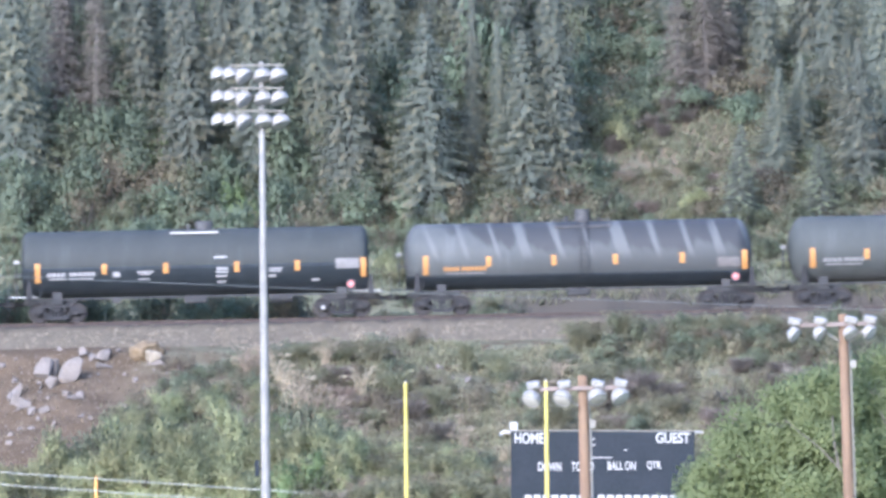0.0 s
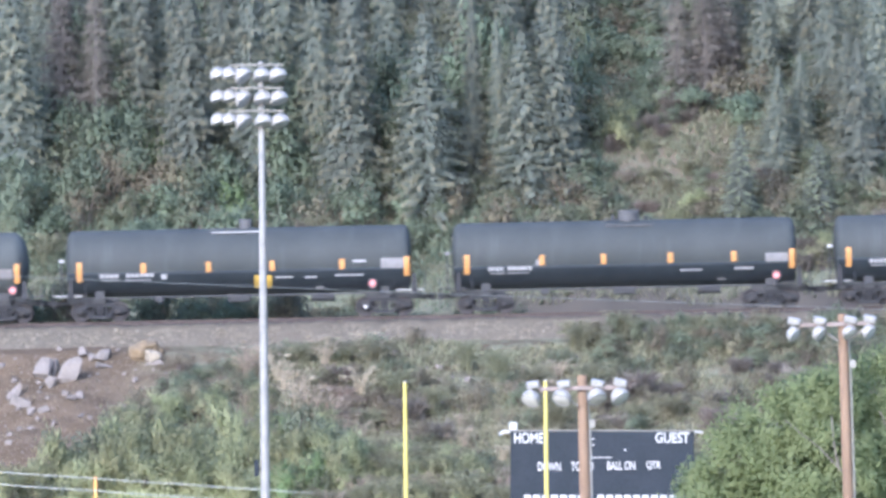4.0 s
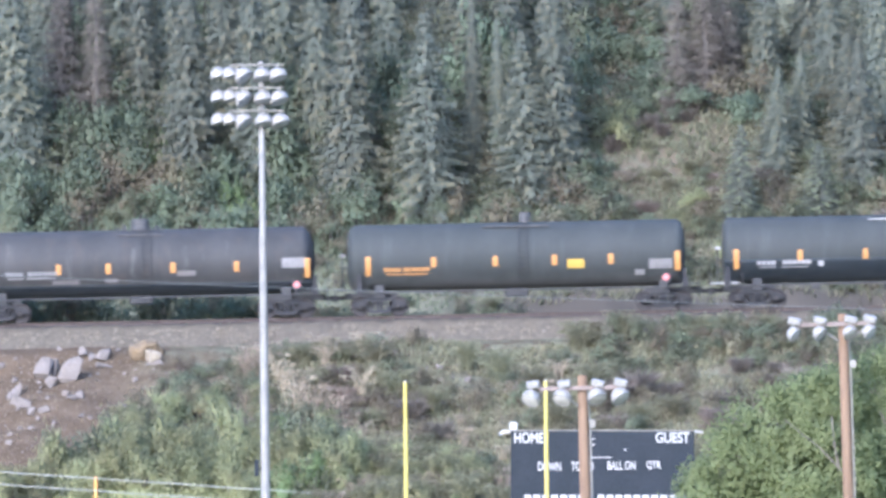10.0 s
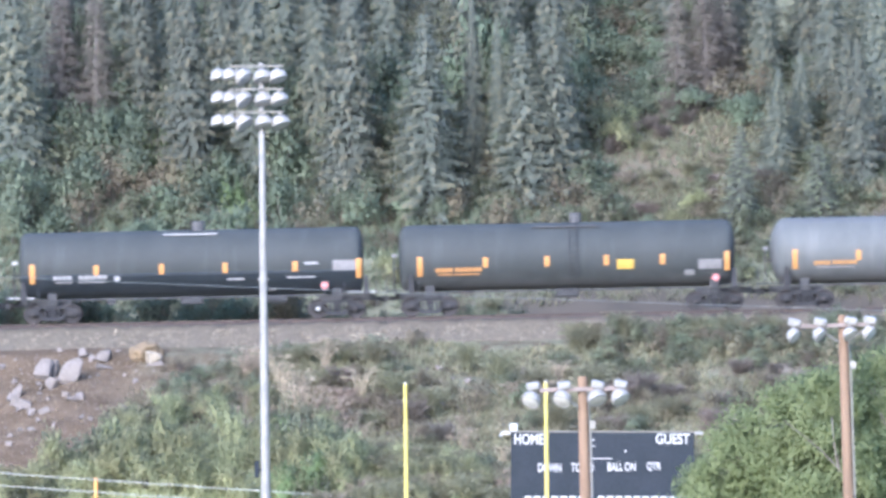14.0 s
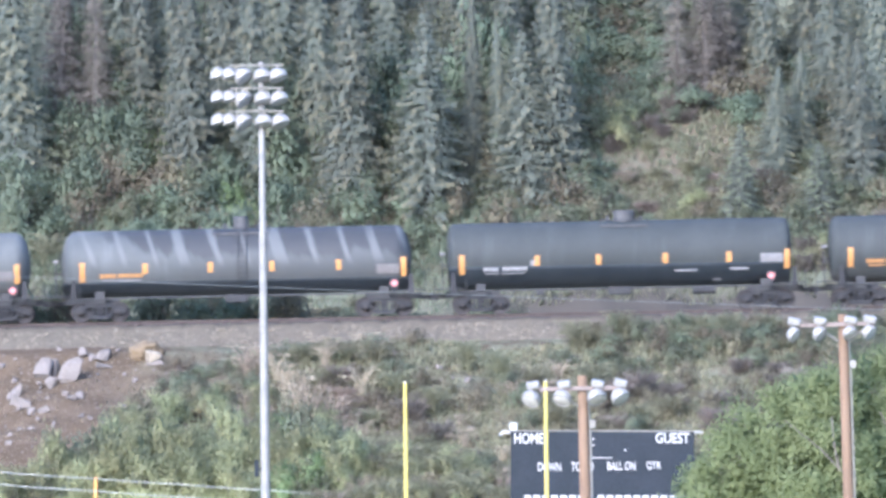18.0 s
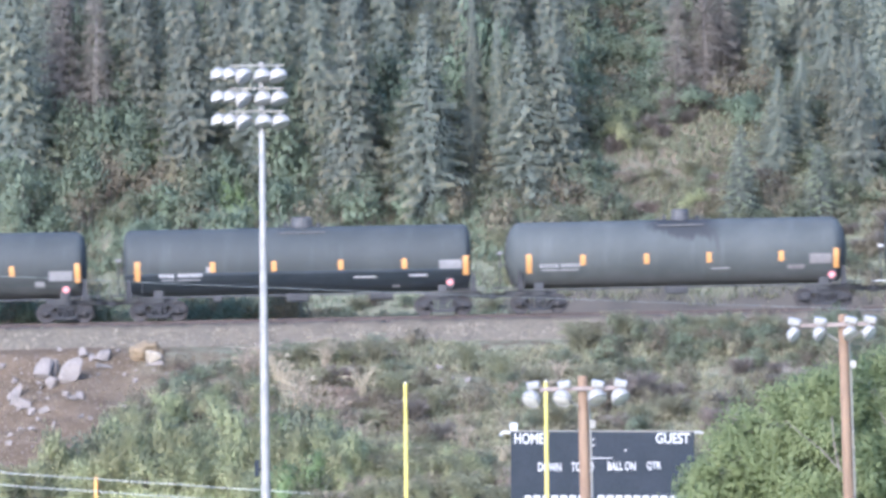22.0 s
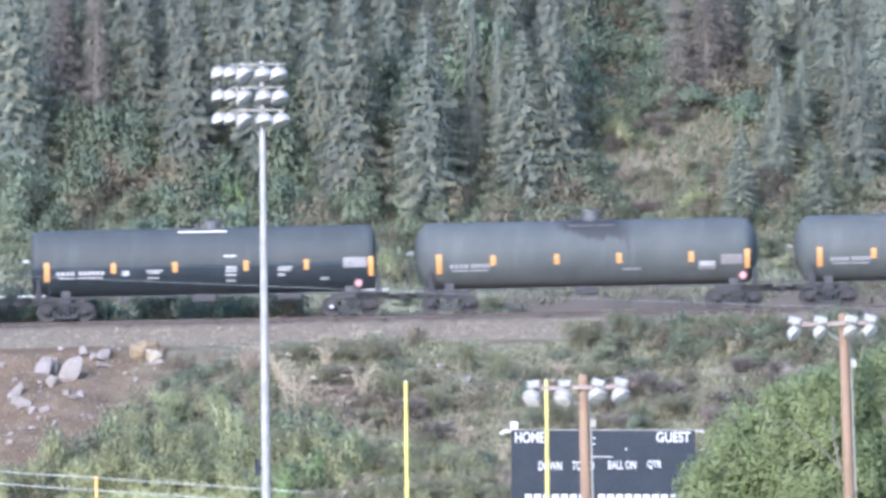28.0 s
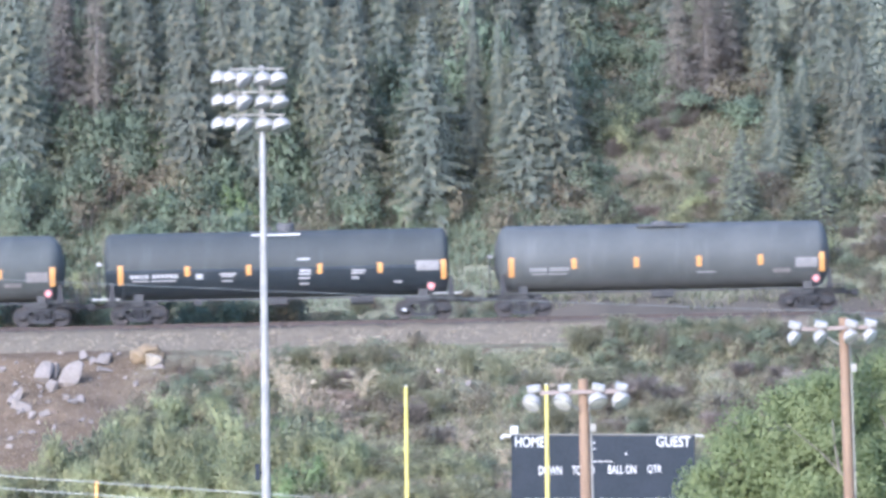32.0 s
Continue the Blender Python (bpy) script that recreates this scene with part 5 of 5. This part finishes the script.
def side_frame_bm():
    """A cast truck side: top member, sloping tension member, two windows, pedestal jaws."""
    bm = bmesh.new()
    up = ((-1.22, 0.42), (-1.22, 0.60), (-1.02, 0.66), (-0.55, 0.84), (0.55, 0.84), (1.02, 0.66), (1.22, 0.60), (1.22, 0.42), (1.05, 0.42), (1.05, 0.54), (0.74, 0.58),
          (0.5, 0.72), (-0.5, 0.72), (-0.74, 0.58), (-1.05, 0.54), (-1.05, 0.42))
    prism(bm, up, -0.06, 0.06)
    prism(bm, ((-0.78, 0.56), (-0.70, 0.60), (-0.34, 0.27), (0.34, 0.27), (0.70, 0.60), (0.78, 0.56), (0.42, 0.13), (-0.42, 0.13)), -0.06, 0.06)
    for s in (-1, 1):
        prism(bm, ((s * 0.26, 0.26), (s * 0.36, 0.26), (s * 0.36, 0.74), (s * 0.26, 0.74)), -0.06, 0.06)
        box(bm, s * 0.89 - 0.15, s * 0.89 + 0.15, -0.07, 0.07, 0.33, 0.56, 0.03)
    for k in (-0.13, 0.0, 0.13):
        rod(bm, (k, 0, 0.27), (k, 0, 0.58), 0.055, None, 10)
    bmesh.ops.recalc_face_normals(bm, faces=bm.faces)
    return bm


def bolster_bm():
    bm = box(bmesh.new(), -0.2, 0.2, -1.05, 1.05, 0.56, 0.70, 0.03)
    rod(bm, (0, 0, 0.70), (0, 0, 0.83), 0.2, None, 14)
    for s in (-1, 1):
        box(bm, s * 0.32 - 0.05, s * 0.32 + 0.05, -0.95, 0.95, 0.30, 0.50)
        box(bm, s * 0.62 - 0.16, s * 0.62 + 0.16, -0.72, 0.72, 0.20, 0.66, 0.03)
    return bm


WHEELSETS = []


def truck(car, x):
    t = part("truck", shared("bolster", bolster_bm, M_TRUCK), None, car)
    t.matrix_basis = pose(x, 0, 0)
    for y in (-1.0, 1.0):
        part("side_frame", shared("side_frame", side_frame_bm, M_TRUCK), None, t).matrix_basis = pose(0, y, 0)
    for dx in (-0.89, 0.89):
        w = part("wheelset", shared("wheelset", wheelset_bm, M_WHEEL, False), None, t)
        w.matrix_basis = pose(dx, 0, 0.457)
        WHEELSETS.append((w, dx, car))
    return t


def marks(car, rows, mat, label):
    """Stencilled writing as bars: rows of (x0, x1, z, height, pieces)."""
    for x0, x1, z, h, pieces in rows:
        step = (x1 - x0) / pieces
        for i in range(pieces):
            part("stencil", shell(bmesh.new(), x0 + i * step, x0 + (i + (0.97 if pieces == 1 else 0.8)) * step, z - h / 2, z + h / 2), mat, car, label)


KIND = {  # left and right overhang past the outer stripes, head depth, tight knuckle, top of the lower panel, paint, walkway
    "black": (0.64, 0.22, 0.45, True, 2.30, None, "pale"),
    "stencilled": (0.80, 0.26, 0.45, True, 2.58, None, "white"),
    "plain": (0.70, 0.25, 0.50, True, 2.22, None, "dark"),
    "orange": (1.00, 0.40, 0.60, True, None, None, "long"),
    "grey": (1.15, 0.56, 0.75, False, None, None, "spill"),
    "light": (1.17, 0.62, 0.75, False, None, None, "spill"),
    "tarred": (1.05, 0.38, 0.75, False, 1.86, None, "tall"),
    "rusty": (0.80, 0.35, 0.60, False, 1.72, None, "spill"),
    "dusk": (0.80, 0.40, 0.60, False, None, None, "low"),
}
PAINT = {"black": M_BLACK, "stencilled": M_BLACK, "plain": M_BLACK, "orange": M_BLACK, "grey": M_GREY, "light": M_LIGHT, "tarred": M_TAR, "rusty": M_RUST, "dusk": M_DUSK}
LABEL = {"black": "black tank car with a glossy lower half and pale walkway", "stencilled": "black tank car with many white stencils and a white walkway",
         "plain": "plain black railway tank car with dark top fittings", "orange": "dark tank car with orange lettering and a yellow label",
         "grey": "grey railway tank car with a dark spill below its manway", "light": "light grey railway tank car with a dark spill at mid-length",
         "tarred": "white railway tank car streaked with black tar", "rusty": "sooty brown-black railway tank car with pale dirt marks",
         "dusk": "dark grey railway tank car with faded lettering"}


def walkway(car, style, x):
    top = TANK_Z + TANK_R
    pale = style in ("pale", "white")
    mat = M_WALKPALE if pale else M_WALKDARK
    if style in ("pale", "white", "long", "low"):
        half = {"pale": 1.28, "white": 1.15, "long": 1.6, "low": 1.2}[style]
        z = top - (0.20 if style != "low" else 0.12)
        for y in (-0.95, 0.62):
            part("walkway", box(bmesh.new(), x - half, x + half, y, y + 0.33, z - 0.03, z + (0.07 if style == "white" else 0.03), 0.01), mat, car, "pale walkway grating" if pale else "dark walkway grating")
            for s in (-half + 0.2, 0.0, half - 0.2):
                part("bracket", box(bmesh.new(), x + s - 0.03, x + s + 0.03, y + 0.1, y + 0.2, z - 0.30, z - 0.03), M_FRAME, car)
    hw, hh = {"pale": (0.32, 0.42), "white": (0.42, 0.36), "long": (0.28, 0.46), "low": (0.5, 0.10), "dark": (0.5, 0.48), "spill": (0.42, 0.50), "tall": (0.36, 0.56)}[style]
    off = {"pale": 0.35, "white": 0.45, "long": 0.45}.get(style, 0.0)
    bm = lathe(bmesh.new(), ((0.0, hh), (hw * 0.86, hh), (hw, hh - 0.06), (hw, -0.2), (0.0, -0.2)), 20, Matrix.Translation((x + off, 0, top)))
    part("manway_housing", bm, M_WALKDARK, car, smooth=False)
    if style in ("dark", "spill", "tall"):
        w = 1.1 if style != "tall" else 1.35
        bm = bmesh.new()
        for y in (-0.75, 0.75):
            box(bm, x - w, x + w, y - 0.25, y + 0.15, top - 0.30, top - 0.22)
            for s in (-w, w):
                rod(bm, (x + s, y, top - 0.26), (x + s, y, top + 0.08), 0.02)
            rod(bm, (x - w, y, top + 0.08), (x + w, y, top + 0.08), 0.018)
        part("walkway", bm, M_WALKDARK, car, "dark walkway with a low rail")
        part("valve", rod(bmesh.new(), (x - 0.75, 0.1, top - 0.1), (x - 0.75, 0.1, top + 0.26), 0.1, 0.07, 10), M_FRAME, car)
        part("valve", rod(bmesh.new(), (x + 0.8, -0.1, top - 0.1), (x + 0.8, -0.1, top + 0.2), 0.1, 0.07, 10), M_FRAME, car)
    if style == "white":
        part("valve", rod(bmesh.new(), (x - 0.3, 0, top - 0.05), (x - 0.3, 0, top + 0.22), 0.1, 0.08, 10), M_WALKDARK, car)


def ladder(car, x):
    bm = bmesh.new()
    for dx in (-0.2, 0.2):
        p = None
        for i in range(9):
            a = math.radians(-38 + i * 14)
            q = (x + dx, -(TANK_R + 0.10) * math.cos(a), TANK_Z + (TANK_R + 0.10) * math.sin(a))
            if p:
                rod(bm, p, q, 0.02, None, 5)
            p = q
    for i in range(12):
        a = math.radians(-38 + i * 9.5)
        rod(bm, (x - 0.2, -(TANK_R + 0.10) * math.cos(a), TANK_Z + (TANK_R + 0.10) * math.sin(a)),
            (x + 0.2, -(TANK_R + 0.10) * math.cos(a), TANK_Z + (TANK_R + 0.10) * math.sin(a)), 0.014, None, 5)
    part("ladder", bm, M_FRAME, car)


def tank_car(u, span, kind, mids, yellow=None, extra=""):
    """One car at x = u on the track; span is the distance of its outer stripes, mids the stripes between."""
    left, right, head, square, zt, _, style = KIND[kind]
    L, R = -span / 2, span / 2
    car = empty("tank_car", on_track(u), LABEL[kind] + extra, "tank car", "cars of the train")
    part("tank", tank_bm(L - left, R + right, head, square), PAINT[kind], car, smooth=True)
    cx = (R + right + L - left) / 2
    # two-tone lower half; on tarred tanks it stands in for a dark reflection
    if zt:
        part("lower_jacket", lower_bm(L - left + 0.10, R + right - 0.10, zt), M_LOWER, car, "glossy dark lower panel, two-tone and with reflection put into its colour", smooth=True)
    # underframe, ends
    pale_ends = kind in ("black", "stencilled")
    for s, end in ((-1, -9.0), (1, 9.0)):
        tc = s * 6.72 - 0.08
        part("stub_sill", box(bmesh.new(), tc - 0.9 * s, end - 0.55 * s, -0.32, 0.32, 0.80, 1.10, 0.02), M_FRAME, car)
        bm = box(bmesh.new(), tc - 0.28, tc + 0.28, -1.15, 1.15, 0.86, 1.12, 0.02)
        box(bm, tc - 0.22, tc + 0.22, -0.9, 0.9, 1.0, 1.62)
        part("cradle", bm, M_FRAME, car)
        eb = (R + 0.34) if s > 0 else (L - 0.42)
        part("head_brace", prism(bmesh.new(), ((eb - 0.16, 1.1), (eb + 0.16, 1.1), (eb + 0.07, 2.0), (eb - 0.07, 2.0)), -1.44, -1.38), M_TRUCK, car)
        bm = box(bmesh.new(), end - 0.6 * s, end - 0.12 * s, -0.1, 0.1, 0.78, 0.98, 0.02)
        box(bm, end - 0.22 * s, end + 0.06 * s, -0.17, 0.17, 0.72, 1.02, 0.04)
        part("coupler", bm, M_TRUCK, car)
        xe = (R + right) if s > 0 else (L - left)
        bm = box(bmesh.new(), xe - 0.75 * s, xe + 0.62 * s, -1.42, -1.05, 1.20, 1.25)
        box(bm, xe + 0.1 * s, xe + 0.6 * s, -1.05, 1.42, 1.20, 1.25)
        part("end_platform", bm, M_WALKPALE if pale_ends else M_FRAME, car)
        bm = bmesh.new()
        rod(bm, (xe - 0.92 * s, -1.45, 0.62), (xe - 0.92 * s, -1.45, 1.5), 0.022, None, 6)
        rod(bm, (xe - 0.92 * s, -1.45, 0.62), (xe - 0.5 * s, -1.45, 0.62), 0.02, None, 6)
        rod(bm, (xe - 0.92 * s, -1.45, 1.5), (xe - 0.92 * s, -1.2, 1.72), 0.022, None, 6)
        part("grab_iron", bm, M_FRAME, car)
        bm = rod(bmesh.new(), (xe + 0.6 * s, -1.45, 0.62), (xe + 0.6 * s, -1.45, 1.75), 0.022, None, 6)
        rod(bm, (xe + 0.6 * s, -1.45, 1.75), (xe + 0.6 * s, 1.45, 1.75), 0.022, None, 6)
        part("end_handrail", bm, M_FRAME, car)
        t = truck(car, tc)
        if s > 0 and pale_ends:
            part("bearing_cap", shared("bearing_cap", lambda: rod(bmesh.new(), (-0.89, -1.12, 0.457), (-0.89, -1.17, 0.457), 0.10, 0.08, 12), M_WALKPALE), None, t, "pale bearing cap")
    bm = rod(bmesh.new(), (L - left - 0.22, -0.75, 1.15), (L - left - 0.22, -0.75, 2.8), 0.035, None, 6)
    rod(bm, (L - left - 0.26, -0.75, 2.2), (L - left - 0.2, -0.75, 2.2), 0.27, None, 14)
    rod(bm, (L - left - 0.22, -0.75, 2.3), (L - left + 0.4, -0.75, 2.3), 0.03, None, 6)
    part("handbrake", bm, M_FRAME, car)
    part("vent_cap", box(bmesh.new(), L - left - 0.34, L - left - 0.06, -0.85, -0.6, 2.80, 2.95, 0.03), M_WALKPALE if pale_ends else M_PALEPANEL, car)
    bm = box(bmesh.new(), cx - 0.55, cx + 0.55, -0.45, 0.45, 0.78, 1.2, 0.06)
    part("outlet_skid", bm, M_FRAME, car)
    if kind in ("black", "plain", "stencilled"):
        part("air_tank", rod(bmesh.new(), (3.2, -0.75, 0.95), (4.3, -0.75, 0.95), 0.2, None, 14), M_FRAME, car)
        part("brake_valve", box(bmesh.new(), -4.2, -3.8, -0.8, -0.5, 0.85, 1.15, 0.02), M_FRAME, car)
    part("train_pipe", rod(bmesh.new(), (-7.9, -1.25, 1.10), (7.9, -1.25, 1.10), 0.035, None, 6), M_WALKDARK, car)
    walkway(car, style, cx + (0.25 if kind in ("grey", "light", "tarred", "plain") else 0.0))
    if kind in ("tarred", "light", "orange", "rusty"):
        ladder(car, cx + 0.3)
    # reflective stripes
    for x in (L, R):
        part("reflective_stripe", shell(bmesh.new(), x - 0.125, x + 0.125, 1.88, 2.80), M_REFLEX, car, "tall orange reflective stripe")
    for m in mids:
        part("reflective_stripe", shell(bmesh.new(), L + m - 0.12, L + m + 0.12, 2.24, 2.72), M_REFLEX, car)
    # placard at the rear end, on a holder
    px = R - {"black": 1.62, "stencilled": 0.60, "plain": 0.76, "orange": 0.55, "grey": 0.22, "light": 0.22, "tarred": 0.45, "rusty": 0.52, "dusk": 0.3}[kind]
    m = Matrix.Translation((px, -1.50, 1.56)) @ Matrix.Rotation(math.pi / 4, 4, "Y")
    bm = bmesh.new()
    bmesh.ops.create_cube(bm, size=1.0, matrix=m @ Matrix.Diagonal((0.27, 0.015, 0.27, 1)))
    plc = part("placard", bm, M_PLACARD, car, "red diamond placard")
    part("placard_mark", box(bmesh.new(), px - 0.07, px + 0.07, -1.516, -1.509, 1.53, 1.59), M_STENCIL, plc)
    bm = box(bmesh.new(), px - 0.19, px + 0.19, -1.49, -1.45, 1.36, 1.76)
    box(bm, px - 0.03, px + 0.03, -1.49, -1.1, 1.1, 1.4)
    part("placard_holder", bm, M_FRAME, car)
    # writing, as bars
    word = {"black": (0.98, 1.90, 2.20, 3.55, 2.05), "stencilled": (0.45, 1.36, 1.50, 2.75, 2.16), "plain": (1.02, 1.75, 1.92, 3.10, 2.02), "orange": (0.75, 1.58, 1.66, 2.95, 2.06),
            "grey": (0.50, 1.42, 1.50, 2.45, 2.14), "dusk": (0.85, 1.70, 1.80, 2.75, 2.12), "light": (0.90, 1.70, 1.78, 2.95, 2.06), "tarred": (0.85, 1.62, 1.70, 2.90, 2.06),
            "rusty": (1.10, 1.95, 2.15, 3.60, 2.20)}[kind]
    ink = {"black": M_STENCIL, "stencilled": M_STENCIL, "plain": M_STENCIL, "orange": M_ORANGETEXT, "light": M_ORANGETEXT, "tarred": M_ORANGETEXT}.get(kind, M_FADED)
    shade = {M_STENCIL: "white", M_ORANGETEXT: "orange"}.get(ink, "faded")
    a0, a1, b0, b1, wz = word
    wz += 0.09
    marks(car, ((L + a0, L + a1, wz, 0.18, 4), (L + b0, L + b1, wz + 0.01, 0.18, 6)), ink, shade + " reporting mark")
    marks(car, ((L + a0 + 0.1, L + a1, wz - 0.21, 0.065, 1), (L + b0 - 0.05, L + b1 - 0.1, wz - 0.21, 0.065, 1)), ink if kind in ("stencilled", "orange") else M_FADED, "small stencil")
    if kind == "black":
        marks(car, ((L + 3.85, L + 4.13, 2.07, 0.24, 1), (R - 6.2, R - 5.35, 1.93, 0.08, 1), (R - 4.8, R - 4.25, 1.90, 0.09, 1), (R - 3.4, R - 2.0, 1.97, 0.08, 1),
                    (R - 2.55, R - 1.9, 2.62, 0.11, 1), (R - 4.3, R - 3.9, 1.40, 0.09, 1)), M_STENCIL, "small white stencil")
        part("data_panel", shell(bmesh.new(), R - 1.22, R - 0.15, 2.25, 2.74), M_PALEPANEL, car, "pale data panel")
    elif kind == "stencilled":
        marks(car, ((L + 3.55, L + 3.90, 2.22, 0.24, 1), (L + 4.7, L + 5.5, 2.32, 0.07, 1), (L + 4.75, L + 5.35, 2.21, 0.06, 1), (L + 4.75, L + 5.3, 1.98, 0.07, 1),
                    (L + 8.35, L + 8.95, 2.95, 0.09, 1), (L + 8.45, L + 9.0, 2.40, 0.12, 1), (L + 8.42, L + 9.0, 2.24, 0.10, 1), (L + 8.4, L + 8.95, 2.05, 0.10, 1),
                    (L + 8.45, L + 8.9, 1.78, 0.10, 1), (L + 10.9, L + 11.6, 2.36, 0.08, 1), (L + 10.9, L + 11.5, 2.24, 0.07, 1), (L + 10.9, L + 11.25, 2.02, 0.12, 1),
                    (L + 12.9, L + 13.3, 1.80, 0.10, 1)), M_STENCIL, "small white stencil")
        part("data_panel", shell(bmesh.new(), R - 1.30, R - 0.20, 2.30, 2.78), M_PALEPANEL, car, "pale data panel")
    elif kind == "plain":
        marks(car, ((R - 5.3, R - 4.2, 1.88, 0.08, 1), (R - 2.7, R - 1.8, 1.92, 0.10, 1), (R - 3.5, R - 3.1, 1.42, 0.09, 1)), M_STENCIL, "small white stencil")
        part("data_panel", shell(bmesh.new(), R - 1.25, R - 0.2, 2.2, 2.62), M_PALEPANEL, car, "pale data panel")
        part("emblem", shell(bmesh.new(), L + 3.25, L + 3.55, 2.24, 2.50), M_FADED, car)
    elif kind == "orange":
        part("data_panel", shell(bmesh.new(), R - 1.35, R - 0.25, 1.98, 2.44), M_PALEPANEL, car, "pale data panel")
        part("data_panel", shell(bmesh.new(), R - 2.0, R - 1.55, 1.70, 1.95), M_FADED, car, "faded data panel")
    elif kind in ("grey", "dusk"):
        part("data_panel", shell(bmesh.new(), R - 1.25, R - 0.22, 2.1, 2.56), M_BROWNPANEL if kind == "grey" else M_PALEPANEL, car, "faded data panel")
        part("data_panel", shell(bmesh.new(), R - 2.3, R - 1.5, 1.86, 2.05), M_BROWNPANEL, car, "faded data panel")
        marks(car, ((R - 5.9, R - 5.0, 1.95, 0.07, 1),), M_FADED, "small stencil")
    elif kind in ("light", "tarred"):
        part("data_panel", shell(bmesh.new(), R - 1.28, R - 0.2, 2.02, 2.46), M_BROWNPANEL, car, "faded data panel")
    elif kind == "rusty":
        marks(car, ((L + 3.3, L + 4.6, 1.86, 0.2, 1), (L + 5.8, L + 6.4, 1.90, 0.18, 1), (L + 9.2, L + 10.1, 2.2, 0.24, 1)), M_BROWNPANEL, "pale dirt mark")
        part("data_panel", shell(bmesh.new(), R - 1.2, R - 0.1, 2.36, 2.84), M_PALEPANEL, car, "pale data panel")
    if yellow:
        x0, x1, z0, z1 = yellow
        part("yellow_label", shell(bmesh.new(), L + x0, L + x1, z0, z1), M_PANELY, car, "bright yellow label")
    return car


MID = {"black": (3.02, 6.1, 9.1, 12.4), "stencilled": (3.15, 6.05, 9.4, 12.25), "plain": (3.55, 6.45, 9.6, 12.6), "orange": (3.1, 6.0, 8.8, 11.45),
       "grey": (2.55, 5.55, 8.5, 11.9), "light": (3.0, 5.65, 8.75, 11.7), "tarred": (2.97, 6.05, 8.95, 12.1), "rusty": (3.6, 5.95, 9.0, 12.0), "dusk": (2.95, 5.9, 8.85, 11.75)}
BIG = (8.25, 9.08, 1.43, 2.04)
TRAIN = ((-29.5, 15.4, "black", None), (-11.43, 15.37, "stencilled", None), (6.72, 15.05, "tarred", None), (24.74, 14.57, "grey", None), (42.69, 15.45, "black", BIG),
         (60.92, 15.34, "plain", None), (79.0, 15.48, "black", (7.75, 8.25, 1.66, 2.02)), (97.03, 15.56, "black", None), (115.08, 15.34, "rusty", None),
         (132.91, 14.6, "orange", (9.4, 10.2, 2.08, 2.5)), (150.76, 15.56, "black", BIG), (168.94, 15.4, "black", None), (186.77, 14.49, "orange", (9.3, 10.1, 2.05, 2.5)),
         (204.48, 14.51, "light", (11.05, 11.5, 1.96, 2.18)), (222.39, 15.16, "tarred", None), (240.39, 15.34, "plain", None), (258.33, 14.54, "orange", (9.4, 10.2, 2.05, 2.48)),
         (276.18, 15.5, "plain", None), (294.15, 14.49, "grey", None), (312.22, 15.34, "stencilled", None), (330.14, 14.84, "stencilled", (9.9, 10.7, 2.2, 2.66)),
         (348.06, 15.29, "stencilled", None), (366.19, 14.54, "grey", None), (384.08, 14.41, "grey", (7.2, 7.65, 1.8, 2.1)), (402.11, 15.24, "stencilled", None),
         (420.26, 14.65, "dusk", None))
CARS = [(u, tank_car(u, span, kind, MID[kind], yellow)) for u, span, kind, yellow in TRAIN]
for u, car in CARS:
    if abs(u - 366.19) < 0.1:  # a pale repainted patch
        part("patch", shell(bmesh.new(), 5.0, 5.75, 2.02, 2.26), M_STENCIL, car, "pale repainted patch")

# ---- what moves ----
# seconds, metres run westwards
RUN = ((0, 0.0), (1, 13.019), (2, 26.039), (3, 39.143), (3.5, 45.627), (5.5, 71.478), (6, 77.948), (7, 90.869), (7.5, 97.302), (8, 103.293),
       (9, 116.244), (10, 129.121), (11, 141.991), (12, 154.872), (13, 167.736), (14, 180.598), (14.5, 186.989), (16.5, 212.603), (17, 219.020),
       (18, 231.802), (19, 244.592), (20, 257.357), (21, 270.102), (22, 282.832), (23, 295.550), (24, 308.309), (25, 321.047), (25.5, 327.389),
       (27.5, 352.781), (28, 359.113), (29, 371.772), (30, 384.457), (31, 397.091), (32, 409.715))


def motions():
    """The train runs west; its wheels roll while it passes the field."""
    ts, ss = [r[0] for r in RUN], [r[1] for r in RUN]
    for u, car in CARS:
        walk(car, [(t, on_track(u - s)) for t, s in RUN])
    start = {car: u for u, car in CARS}
    for w, dx, car in WHEELSETS:
        rows = []
        for f in range(0, 961):
            t = f / FPS
            s = float(np.interp(t, ts, ss))
            if abs(start[car] - s) < 34:
                rows.append((t, pose(dx, 0, 0.457, 0, -math.degrees(s / 0.457), 0)))
        if not rows:
            continue
        if rows[0][0] > 0:
            rows.insert(0, (0.0, rows[0][1]))
        if rows[-1][0] < 32:
            rows.append((32.0, rows[-1][1]))
        walk(w, rows)


motions()
